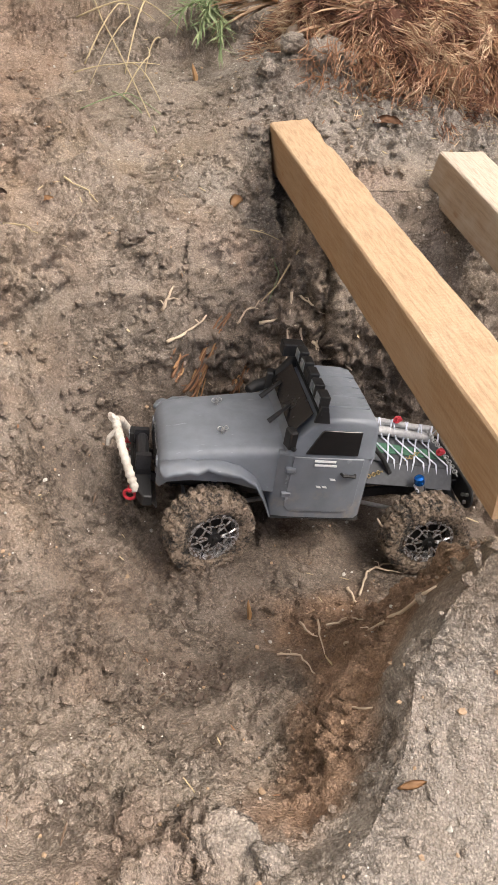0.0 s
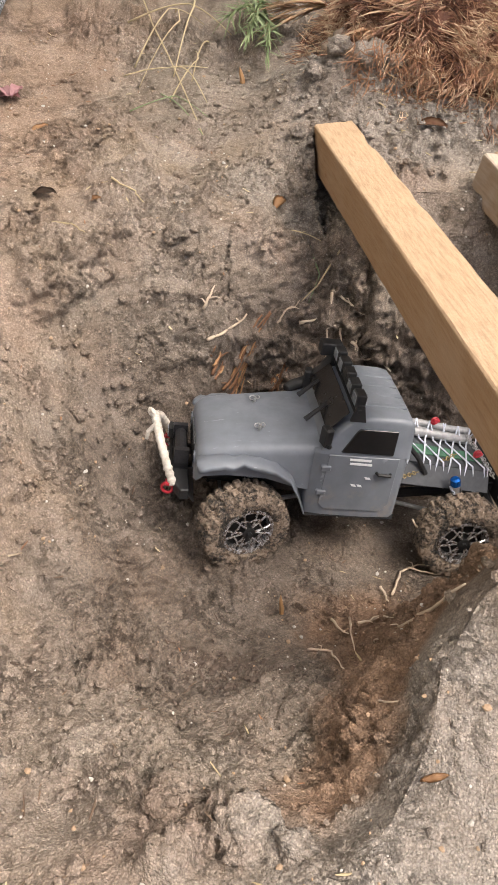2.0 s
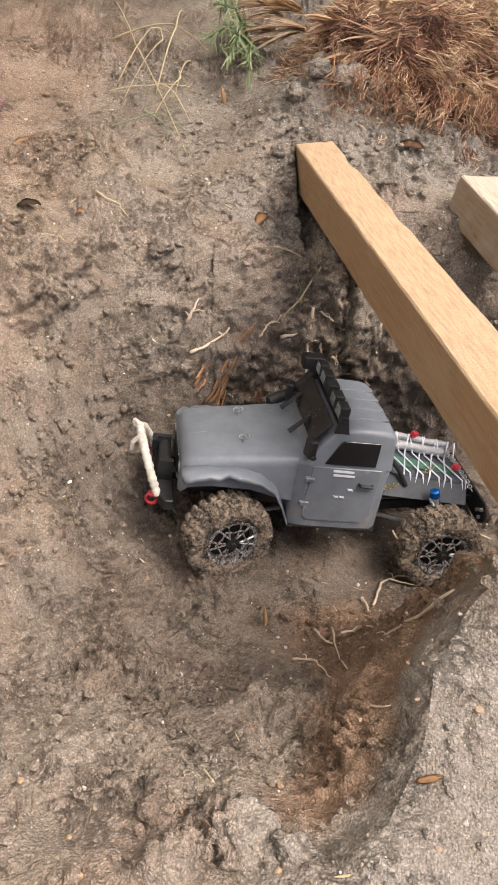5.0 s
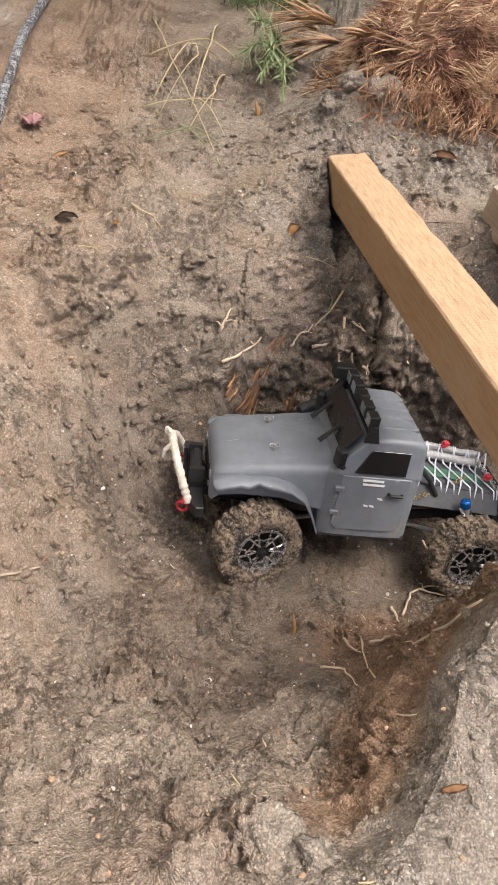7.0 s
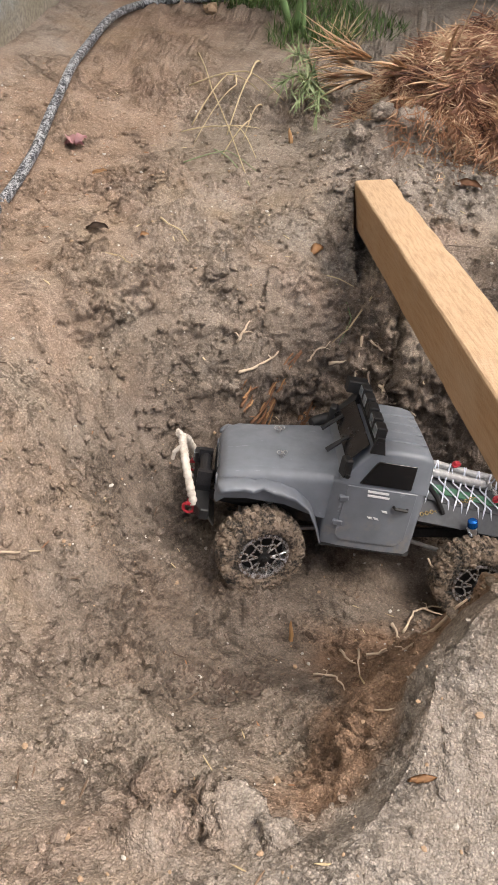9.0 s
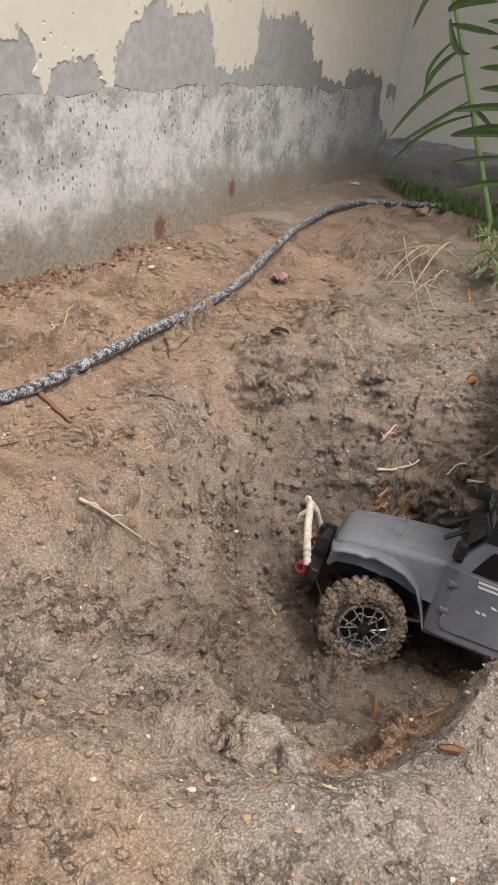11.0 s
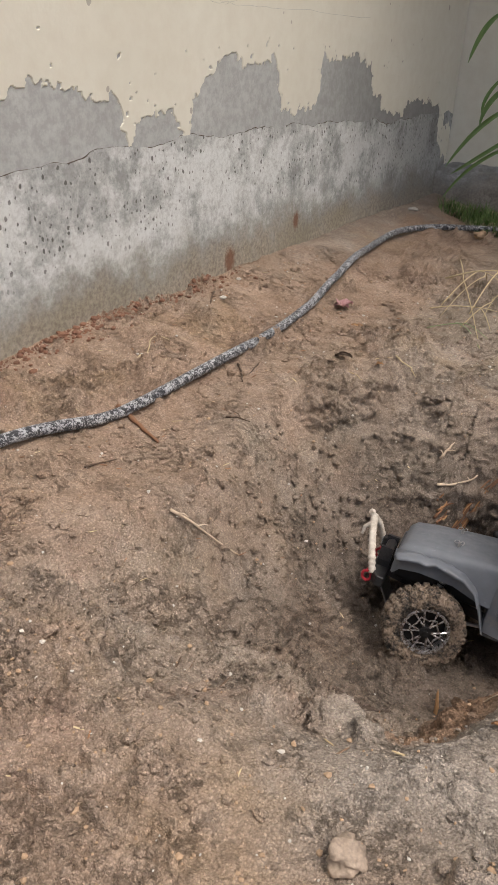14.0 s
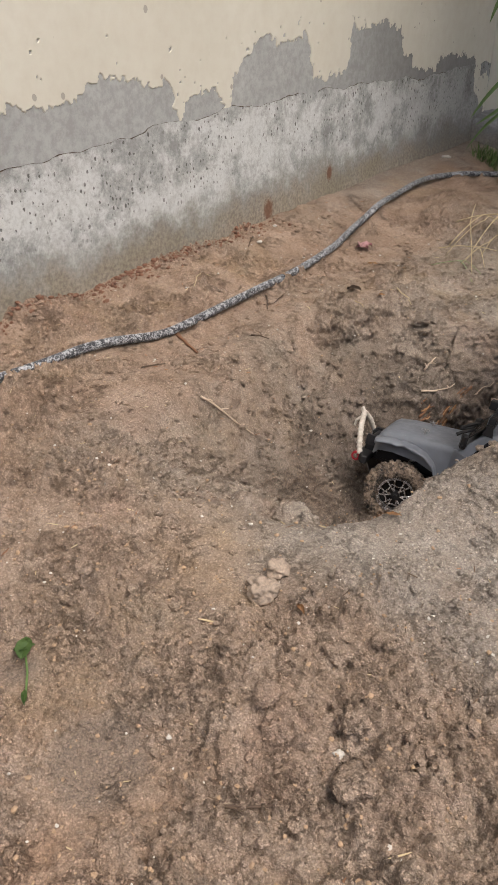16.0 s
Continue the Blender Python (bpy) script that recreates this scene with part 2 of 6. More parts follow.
def ground_height(x, y):
    """The yard and the trench dug into it."""
    x, y = np.asarray(x, float), np.asarray(y, float)
    wx = x + 0.02 * layers(x, y, 4.0, 3, 0.5, 11)
    wy = y + 0.02 * layers(x, y, 4.0, 3, 0.5, 23)
    # centre line of the trench, from its blunt end away under the timbers
    ax, ay, lx, ly, reach = -0.01, 0.68, 0.994, 0.107, 1.3
    along = (wx - ax) * lx + (wy - ay) * ly
    sc = np.clip(along, 0, reach)
    dx, dy = wx - (ax + sc * lx), wy - (ay + sc * ly)
    d = np.hypot(dx, dy)
    ang = np.degrees(np.arctan2(dy, dx)) % 360
    # round the blunt end: bearing, edge of the floor, edge of the yard
    ring = [(0, 0.2, 0.35), (92, 0.22, 0.43), (97, 0.21, 0.425), (103, 0.165, 0.40), (118, 0.15, 0.40), (135, 0.13, 0.39), (150, 0.10, 0.38), (162, 0.07, 0.35), (185, 0.05, 0.31), (215, 0.05, 0.355),
            (226, 0.055, 0.44), (238, 0.06, 0.52), (261, 0.07, 0.48), (276, 0.07, 0.47), (360, 0.2, 0.35)]
    bear, inner, outer = zip(*ring)
    ri, ro = np.interp(ang, bear, inner), np.interp(ang, bear, outer)
    # along the two sides
    near = (along > 0) & (dy < 0)
    far = (along > 0) & (dy >= 0)
    ri = np.where(near, np.interp(along, (0, 0.05, 0.108, 0.144, 0.2, 0.3), (0.07, 0.07, 0.065, 0.055, 0.045, 0.045)), ri)
    ro = np.where(near, np.interp(along, (0, 0.08, 0.115, 0.15, 0.167, 0.2, 0.27, 0.5), (0.47, 0.44, 0.385, 0.315, 0.272, 0.218, 0.150, 0.122)), ro)
    ri, ro = np.where(far, 0.22, ri), np.where(far, 0.43, ro)
    u = np.clip((d - ri) / (ro - ri), 0, 1)
    stiff = np.where(near, np.interp(along, (0, 0.12), (0.45, 0.22)), 0.45)
    wall = stiff * u + (1 - stiff) * u * u * (3 - 2 * u)
    base = 0.012 * layers(x, y, 1.7, 3, 0.5, 3)
    # gentle lie of the yard
    base = base + 0.03 * smoothstep(-0.5, -0.7, x) - 0.02 * smoothstep(0.15, -0.1, y)
    base = base - 0.035 * smoothstep(-0.62, -0.42, x) * smoothstep(0.1, -0.1, x) * smoothstep(0.4, 0.65, y) * smoothstep(1.7, 1.3, y)
    base = base + mound(x, y, 0.09, 1.42, 0.15, 0.09, 0.06) + mound(x, y, 0.27, 0.48, 0.10, 0.09, 0.05, 0.3) + mound(x, y, 0.3, 1.35, 0.25, 0.1, 0.02) - mound(x, y, 0.05, 1.20, 0.08, 0.06, 0.02) + mound(x, y, 0.30, 0.50, 0.055, 0.05, 0.055)
    # seat of the nearer timber
    off, past = (x - 0.0744) * 0.971 + (y - 1.295) * 0.2387, (x - 0.0744) * -0.2387 + (y - 1.295) * 0.971
    left = smoothstep(-0.025, -0.030, off)
    seat = 0.078 * smoothstep(-0.13, -0.05, off) * smoothstep(0.034, 0.026, off) * smoothstep(-0.004, -0.014, past) * smoothstep(0.8, 0.95, y)
    base = base - seat * (1 - left * (1 - 0.45 * smoothstep(0.0, -0.08, past) - 0.55 * smoothstep(-0.06, -0.16, past)))
    base = base - mound(x, y, 0.0, 1.14, 0.10, 0.08, 0.03)
    # trodden damp hollows
    base = base - mound(x, y, 0.14, -0.115, 0.055, 0.05, 0.012) - mound(x, y, -0.035, -0.085, 0.03, 0.025, 0.006)
    depth = 0.293 + base + 0.29 * np.clip(wy - 0.66, 0, 0.22) + 0.075 * np.clip(wx, 0, 0.4)
    z = base - depth * (1 - wall)
    # ledge of undercut clods along the far bank
    z = z + 0.02 * layers(x, y, 9, 3, 0.55, 41) * smoothstep(0.02, 0.3, u) * smoothstep(1.0, 0.6, u)
    return z


def pebbles(x, y, z, cell, seed, fill):
    """Rounded grains in space, cell by cell: their height above the matrix in cells."""
    p, q, r = (0.80 * x + 0.52 * y + 0.30 * z) / cell, (-0.56 * x + 0.81 * y + 0.17 * z) / cell, (-0.155 * x - 0.304 * y + 0.94 * z) / cell
    ip, iq, ir = np.floor(p - 0.5), np.floor(q - 0.5), np.floor(r - 0.5)
    best = np.zeros_like(p)
    for k in range(8):
        cx, cy, cz = ip + (k & 1), iq + (k >> 1 & 1), ir + (k >> 2)
        a, b = cx + 57 * cz, cy + 113 * cz
        size = lattice(a, b, seed)
        jx, jy, jz = (0.25 + 0.5 * lattice(a, b, seed + i) for i in (1, 2, 3))
        d2 = (p - cx - jx) ** 2 + (q - cy - jy) ** 2 + (r - cz - jz) ** 2
        rad = np.where(size < fill, 0.34 + 0.38 * size / fill, 0.01)
        best = np.maximum(best, np.sqrt(np.maximum(0, rad * rad - d2)))
    return best


def ground_detail(x, y, z):
    """Crumbs, clods and cracks of the soil, as a lift off the smooth surface."""
    x, y, z = np.asarray(x, float), np.asarray(y, float), np.asarray(z, float)
    slope = smoothstep(-0.03, -0.08, z) * smoothstep(-0.30, -0.2, z)
    bank = slope * smoothstep(0.85, 0.98, y) * smoothstep(-0.30, -0.05, x)
    heap = np.exp(-(((x - 0.1) / 0.2) ** 2 + ((y - 1.33) / 0.13) ** 2)) + 0.45 * smoothstep(0.1, 0.25, x) * smoothstep(0.3, 0.1, y)
    pale = np.exp(-(((x - 0.12) / 0.22) ** 2 + ((y - 1.34) / 0.13) ** 2))
    ridge = smoothstep(0.06, 0.16, x) * smoothstep(0.62, 0.56, y) * smoothstep(0.22, 0.30, y) * smoothstep(-0.07, -0.03, z)
    flank = slope * smoothstep(0.0, 0.08, x) * smoothstep(0.70, 0.60, y)
    patch = smoothstep(-0.10, 0.45, solid_layers(x, y, z, 6.5, 4, 0.55, 91))
    loose = np.clip(0.16 + 0.85 * patch + 0.15 * slope + 0.35 * flank + 0.2 * bank + 0.55 * heap - 0.5 * ridge, 0, 1.3)
    lumps = np.maximum(0, solid_layers(x, y, z, 21, 4, 0.6, 51)) ** 1.3
    crumb = solid_layers(x, y, z, 70, 3, 0.66, 71)
    cracks = smoothstep(0.90, 0.98, 1 - np.abs(solid_layers(x, y, z, 14, 5, 0.66, 61))) * smoothstep(-0.1, 0.3, solid_layers(x, y, z, 5, 3, 0.5, 63))
    wx, wy, wz = x + 0.0018 * crumb, y + 0.0018 * lumps, z + 0.0014 * crumb
    big = pebbles(wx, wy, wz, 0.021, 201, 0.36) * smoothstep(0.6, 1.25, loose)
    mid = pebbles(wx, wy, wz, 0.0115, 301, 0.5) * smoothstep(0.35, 1.0, loose)
    small = pebbles(wx, wy, wz, 0.0066, 401, 0.62) * (0.12 + 0.88 * smoothstep(0.3, 0.95, loose))
    # ragged scales of drying mud, longer across than along
    scales = solid_layers(wx * 0.75, wy * 1.35, wz * 1.35, 58, 4, 0.66, 85)
    scales = smoothstep(-0.12, 0.0, scales) + 0.9 * smoothstep(0.3, 0.40, scales)
    # broken crust: flat plates with crumbling scarps
    rough = solid_layers(wx, wy, wz, 15, 5, 0.64, 95) + 0.12 * crumb
    crust = smoothstep(-0.06, 0.02, rough) + 0.8 * smoothstep(0.36, 0.43, rough) + 0.9 * smoothstep(0.62, 0.68, rough)
    # ledges where the spade cut through the layers of the far bank
    shelf = solid_layers(x * 0.5, y * 0.5, z * 2.4, 17, 4, 0.55, 105) + 0.15 * crumb
    shelf = smoothstep(-0.25, -0.12, shelf) + smoothstep(0.12, 0.22, shelf) + 0.8 * smoothstep(0.42, 0.5, shelf)
    fade = smoothstep(6.0, 2.0, np.hypot(x, y - 0.8)) * (1 - 0.85 * np.exp(-(((x - 0.14) / 0.06) ** 4 + ((y + 0.115) / 0.055) ** 4))) * (1 - 0.8 * np.exp(-(((x + 0.035) / 0.035) ** 4 + ((y + 0.085) / 0.03) ** 4)))
    relief = 0.007 * loose * lumps + 0.0016 * (0.35 + loose) * crumb + 0.0070 * big + 0.0062 * mid + 0.0036 * small
    relief = relief + 0.0062 * crust * (0.12 + 0.88 * smoothstep(0.25, 0.8, loose)) * (1 - 0.7 * ridge) * (1 - 0.6 * pale) + 0.0040 * scales * (0.22 + 0.78 * patch) * (1 - 0.7 * ridge) * (1 - 0.5 * pale) + 0.0026 * bank * shelf - 0.009
    return fade * (relief - 0.0050 * cracks * (0.3 + 0.7 * patch) * (1 - 0.7 * pale) * (1 - 0.7 * ridge) + 0.006 * solid_layers(x, y, z, 9, 3, 0.5, 33))


def grid_line(a, b, core0, core1, step):
    """Coordinates that are close together in the core and grow apart outside."""
    out = list(np.arange(core0, core1 + step, step))
    g, p = step, out[-1]
    while p < b:
        g *= 1.13
        p += g
        out.append(p)
    g, p = step, out[0]
    while p > a:
        g *= 1.13
        p -= g
        out.insert(0, p)
    return np.array(out)


def build_ground():
    gx = grid_line(-60, 60, -0.72, 0.52, 0.0018)
    gy = grid_line(-60, 60, -0.26, 1.60, 0.0018)
    X, Y = np.meshgrid(gx, gy)
    Z = ground_height(X, Y)
    lift = ground_detail(X, Y, Z)
    zy, zx = np.gradient(Z, gy, gx)
    size = np.sqrt(1 + zx * zx + zy * zy)
    X, Y, Z = X - lift * zx / size, Y - lift * zy / size, Z + lift / size
    n, k = len(gy), len(gx)
    verts = np.stack([X.ravel(), Y.ravel(), Z.ravel()], 1)
    i = (np.arange(n - 1)[:, None] * k + np.arange(k - 1)[None, :]).ravel()
    quads = np.stack([i, i + 1, i + k + 1, i + k], 1)
    me = bpy.data.meshes.new("ground")
    me.vertices.add(len(verts))
    me.vertices.foreach_set("co", verts.ravel())
    me.loops.add(quads.size)
    me.loops.foreach_set("vertex_index", quads.ravel())
    me.polygons.add(len(quads))
    me.polygons.foreach_set("loop_start", np.arange(len(quads)) * 4)
    me.update(calc_edges=True)
    me.polygons.foreach_set("use_smooth", np.ones(len(quads), bool))
    me.materials.append(EARTH)
    return tagged(new("ground", me), "bare sandy earth yard with a dug trench", "ground", kind="structure")


def mesh_from(bm, name, material, smooth=False):
    me = bpy.data.meshes.new(name)
    bm.to_mesh(me)
    bm.free()
    for mt in material if isinstance(material, (list, tuple)) else [material]:
        me.materials.append(mt)
    if smooth:
        me.polygons.foreach_set("use_smooth", np.ones(len(me.polygons), bool))
    return me


def part(name, bm, material, parent=None, label="", smooth=False):
    ob = new(name, mesh_from(bm, name, material, smooth))
    ob.parent = parent
    return tagged(ob, label)


def box(bm, x0, x1, y0, y1, z0, z1):
    m = Matrix.Translation(((x0 + x1) / 2, (y0 + y1) / 2, (z0 + z1) / 2)) @ Matrix.Diagonal((x1 - x0, y1 - y0, z1 - z0, 1))
    return bmesh.ops.create_cube(bm, size=1, matrix=m)["verts"]


def bevel(bm, width, segments=2):
    bmesh.ops.bevel(bm, geom=list(bm.edges), offset=width, segments=segments, affect="EDGES", profile=0.5)


def tube(bm, points, radii, sides=8, cap=True):
    """A round bar along points."""
    pts = [Vector(p) for p in points]
    if isinstance(radii, (int, float)):
        radii = [radii] * len(pts)
    rings, ref = [], None
    for i, p in enumerate(pts):
        d = (pts[min(i + 1, len(pts) - 1)] - pts[max(i - 1, 0)]).normalized()
        if ref is None:
            ref = d.orthogonal().normalized()
        ref = (ref - d * ref.dot(d)).normalized()
        w = d.cross(ref)
        rings.append([bm.verts.new(p + radii[i] * (ref * math.cos(a) + w * math.sin(a))) for a in (2 * math.pi * k / sides for k in range(sides))])
    for r0, r1 in zip(rings, rings[1:]):
        for k in range(sides):
            bm.faces.new((r0[k], r0[(k + 1) % sides], r1[(k + 1) % sides], r1[k]))
    if cap:
        bm.faces.new(rings[0][::-1])
        bm.faces.new(rings[-1])
    return bm


def at_ground(x, y, lift=0.0):
    z = float(ground_height(x, y))
    return (x, y, z + float(ground_detail(np.float64(x), np.float64(y), np.float64(z))) + lift)


build_ground()


# ---- materials of the yard ----
def cream_paint():
    m = Mat("cream_wall_paint", 0.8)
    n, f = m.noise(2.2, 5, 0.6), m.noise(28, 6, 0.7)
    col = m.ramp(n, (0.3, (0.58, 0.565, 0.485)), (0.7, (0.645, 0.637, 0.56)))
    col = m.mix(m.ramp(f, (0.35, 0.25), (0.6, 0.0)), col, (0.5, 0.46, 0.38))
    v = m.flat_cells(30.0, 1.0, 0.8)
    seed = m.node("ShaderNodeSeparateColor", Color=v.outputs["Color"]).outputs[0]
    size = m.maths("MULTIPLY", m.maths("MULTIPLY", m.ramp(seed, (0.80, 0.0), (1.0, 1.0)), 0.2), m.ramp(m.noise(6, 3), (0.5, 0.0), (0.56, 1.0)))
    chip = m.span(m.maths("SUBTRACT", v.outputs["Distance"], size), 0.0, -0.02)
    col = m.mix(m.maths("MULTIPLY", chip, 0.7), col, (0.27, 0.255, 0.23))
    return m.done(col, None, m.maths("ADD", m.noise(120, 5), m.maths("MULTIPLY", chip, -1.0)), 0.25, 0.0015)


def bare_plaster():
    m = Mat("grey_cement_plaster", 0.9)
    n, f, b = m.noise(5, 6, 0.65), m.noise(60, 6, 0.7), m.noise(1.3, 3)
    col = m.ramp(n, (0.3, (0.335, 0.35, 0.345)), (0.7, (0.435, 0.453, 0.447)))
    col = m.mix(m.ramp(f, (0.4, 0.4), (0.6, 0.0)), col, (0.2, 0.195, 0.19))
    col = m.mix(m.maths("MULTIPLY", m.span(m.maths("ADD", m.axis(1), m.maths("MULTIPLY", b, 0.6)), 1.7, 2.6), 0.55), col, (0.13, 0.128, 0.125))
    return m.done(col, None, f, 0.5, 0.0015)


def plinth_concrete():
    m = Mat("weathered_concrete", 0.92)
    y, z = m.axis(1), m.axis(2)
    n, f, w = m.noise(6, 6, 0.65), m.noise(120, 7, 0.75), m.noise(5.0, 7, 0.75)
    streak = m.maths("ADD", m.maths("MULTIPLY", m.noise(8, 8, 0.74), 0.75), m.maths("MULTIPLY", m.noise(55, 6, 0.75), 0.25))
    zz = m.maths("ADD", z, m.maths("MULTIPLY", m.maths("SUBTRACT", w, 0.5), 0.28))
    col = m.ramp(n, (0.3, (0.235, 0.245, 0.240)), (0.7, (0.365, 0.38, 0.372)))
    # white salt bloom over the middle, damp brown and moss below
    bloom = m.maths("MULTIPLY", m.ramp(streak, (0.42, 0.0), (0.49, 0.55), (0.54, 1.0)), m.maths("MULTIPLY", m.span(zz, 0.08, 0.15), m.span(zz, 0.38, 0.28)))
    col = m.mix(m.maths("MULTIPLY", bloom, 0.85), col, (0.66, 0.685, 0.68))
    damp = m.span(zz, 0.145, 0.03)
    brown = m.ramp(f, (0.35, (0.20, 0.163, 0.12)), (0.5, (0.285, 0.24, 0.182)), (0.65, (0.385, 0.335, 0.265)))
    col = m.mix(m.maths("MULTIPLY", damp, 0.85), col, brown)
    olive = m.maths("MULTIPLY", m.ramp(m.noise(4, 4, 0.6), (0.5, 0.0), (0.62, 1.0)), m.span(zz, 0.16, 0.04))
    col = m.mix(m.maths("MULTIPLY", olive, 0.4), col, (0.2, 0.185, 0.125))
    # darker towards the corner
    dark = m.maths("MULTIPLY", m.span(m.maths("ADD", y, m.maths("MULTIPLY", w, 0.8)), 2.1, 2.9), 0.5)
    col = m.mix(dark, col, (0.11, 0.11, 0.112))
    # blow holes
    v = m.flat_cells(74.0, 1.15, 0.85)
    seed = m.node("ShaderNodeSeparateColor", Color=v.outputs["Color"]).outputs[0]
    size = m.maths("ADD", m.maths("MULTIPLY", m.ramp(seed, (0.45, 0.0), (1.0, 1.0)), 0.26), m.maths("MULTIPLY", m.maths("SUBTRACT", m.noise(60, 6, 0.75), 0.5), 1.1))
    hole = m.maths("MULTIPLY", m.span(m.maths("SUBTRACT", v.outputs["Distance"], size), 0.0, -0.06), m.ramp(seed, (0.45, 0.0), (0.5, 1.0)))
    hole = m.maths("MULTIPLY", hole, m.maths("MULTIPLY", m.span(zz, 0.10, 0.18), m.ramp(m.noise(7, 3), (0.36, 0.0), (0.48, 1.0))))
    col = m.mix(m.maths("MULTIPLY", hole, 0.85), col, (0.085, 0.08, 0.075))
    # two rust stains from iron in the wall
    for ry, rz, r in ((1.278, 0.045, 0.028), (1.575, 0.088, 0.02)):
        dy, dz = m.maths("SUBTRACT", y, ry), m.maths("MULTIPLY", m.maths("SUBTRACT", z, rz), 0.7)
        dist = m.maths("SQRT", m.maths("ADD", m.maths("MULTIPLY", dy, dy), m.maths("MULTIPLY", dz, dz)))
        dist = m.maths("ADD", dist, m.maths("MULTIPLY", m.maths("SUBTRACT", f, 0.5), 0.03))
        col = m.mix(m.maths("MULTIPLY", m.span(dist, r, r * 0.4), 0.85), col, (0.16, 0.065, 0.03))
    col = m.mix(m.ramp(f, (0.38, 0.45), (0.55, 0.0)), col, m.mix(0.5, col, (0.08, 0.075, 0.07)))
    h = m.maths("SUBTRACT", m.maths("ADD", f, m.maths("MULTIPLY", bloom, 0.3)), m.maths("MULTIPLY", hole, 2.0))
    return m.done(col, None, h, 0.7, 0.003)


def wood(name, light, dark, weather=0.0):
    m = Mat(name, 0.9)
    m.b.inputs["Specular IOR Level"].default_value = 0.2
    z = m.axis(2)
    g = m.noise(10, 6, 0.65, m.mapped((1.2, 14, 14)), 0.6)
    f = m.noise(60, 6, 0.7, m.mapped((0.5, 5, 5)))
    b = m.noise(9, 4)
    col = m.ramp(m.maths("ADD", m.maths("MULTIPLY", g, 0.7), m.maths("MULTIPLY", b, 0.3)), (0.3, dark), (0.65, light))
    # the planed side is browner, the rough-sawn top paler
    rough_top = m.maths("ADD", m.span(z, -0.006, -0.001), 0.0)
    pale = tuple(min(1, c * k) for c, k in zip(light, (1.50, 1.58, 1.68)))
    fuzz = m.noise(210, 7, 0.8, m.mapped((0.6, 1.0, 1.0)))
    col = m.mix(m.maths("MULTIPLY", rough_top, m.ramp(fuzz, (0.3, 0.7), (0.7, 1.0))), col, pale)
    col = m.mix(m.ramp(f, (0.36, 0.4), (0.55, 0.0)), col, tuple(c * 0.72 for c in dark))
    saw = m.node("ShaderNodeTexWave", Scale=60.0, Distortion=3.0, Detail=4.0, Vector=m.mapped((1, 0.25, 0.25))).outputs["Fac"]
    knot = m.ramp(m.voronoi(5.0, "F1", m.mapped((1.2, 2.2, 2.2))), (0.02, 1.0), (0.06, 0.0))
    col = m.mix(m.maths("MULTIPLY", knot, 0.5), col, (0.2, 0.09, 0.03))
    dirt = m.maths("MULTIPLY", m.ramp(m.noise(24, 6, 0.75), (0.58, 0.0), (0.72, 1.0)), 0.35)
    col = m.mix(dirt, col, (0.27, 0.2, 0.145))
    col = m.mix(m.maths("MULTIPLY", m.ramp(b, (0.5, 0.0), (0.7, 1.0)), 0.1 + weather), col, (0.46, 0.42, 0.37))
    h = m.maths("ADD", m.maths("ADD", f, m.maths("MULTIPLY", saw, 0.1)), m.maths("MULTIPLY", m.maths("MULTIPLY", fuzz, rough_top), 1.2))
    return m.done(col, None, h, 0.7, 0.002)


def hose_material():
    m = Mat("mud_flecked_black_hose", 0.6)
    n, s = m.noise(110, 6, 0.75), m.noise(380, 6, 0.8)
    fleck = m.ramp(m.maths("ADD", m.maths("MULTIPLY", n, 0.5), m.maths("MULTIPLY", s, 0.5)), (0.495, 0.0), (0.53, 1.0))
    col = m.mix(m.maths("MULTIPLY", fleck, 0.9), (0.020, 0.022, 0.028), m.ramp(s, (0.3, (0.25, 0.26, 0.28)), (0.7, (0.60, 0.62, 0.65))))
    return m.done(col, m.ramp(fleck, (0, 0.45), (1, 0.95)), fleck, 0.5, 0.0012)


def plant_material(name, a, b, rough=0.6, scale=40.0):
    m = Mat(name, rough)
    rnd = m.node("ShaderNodeNewGeometry").outputs["Random Per Island"]
    obr = m.node("ShaderNodeObjectInfo").outputs["Random"]
    n = m.noise(scale, 4)
    f = m.maths("ADD", m.maths("MULTIPLY", rnd, 0.55), m.maths("ADD", m.maths("MULTIPLY", n, 0.35), m.maths("MULTIPLY", obr, 0.2)))
    return m.done(m.ramp(f, (0.2, a), (0.85, b)), None, n, 0.2, 0.0008)


def fibre_material(name, shift):
    """Fibre that runs in clumps from dark red-brown to straw."""
    m = Mat(name, 0.75)
    rnd = m.node("ShaderNodeNewGeometry").outputs["Random Per Island"]
    clump = m.noise(15, 5, 0.65)
    f = m.maths("ADD", m.maths("MULTIPLY", rnd, 0.42), m.maths("ADD", m.maths("MULTIPLY", m.maths("SUBTRACT", clump, 0.5), 2.4), 0.31 + shift))
    return m.done(m.ramp(f, (0.08, (0.045, 0.020, 0.014)), (0.38, (0.19, 0.082, 0.050)), (0.62, (0.41, 0.235, 0.145)), (0.95, (0.66, 0.51, 0.34))), None, clump, 0.2, 0.0008)


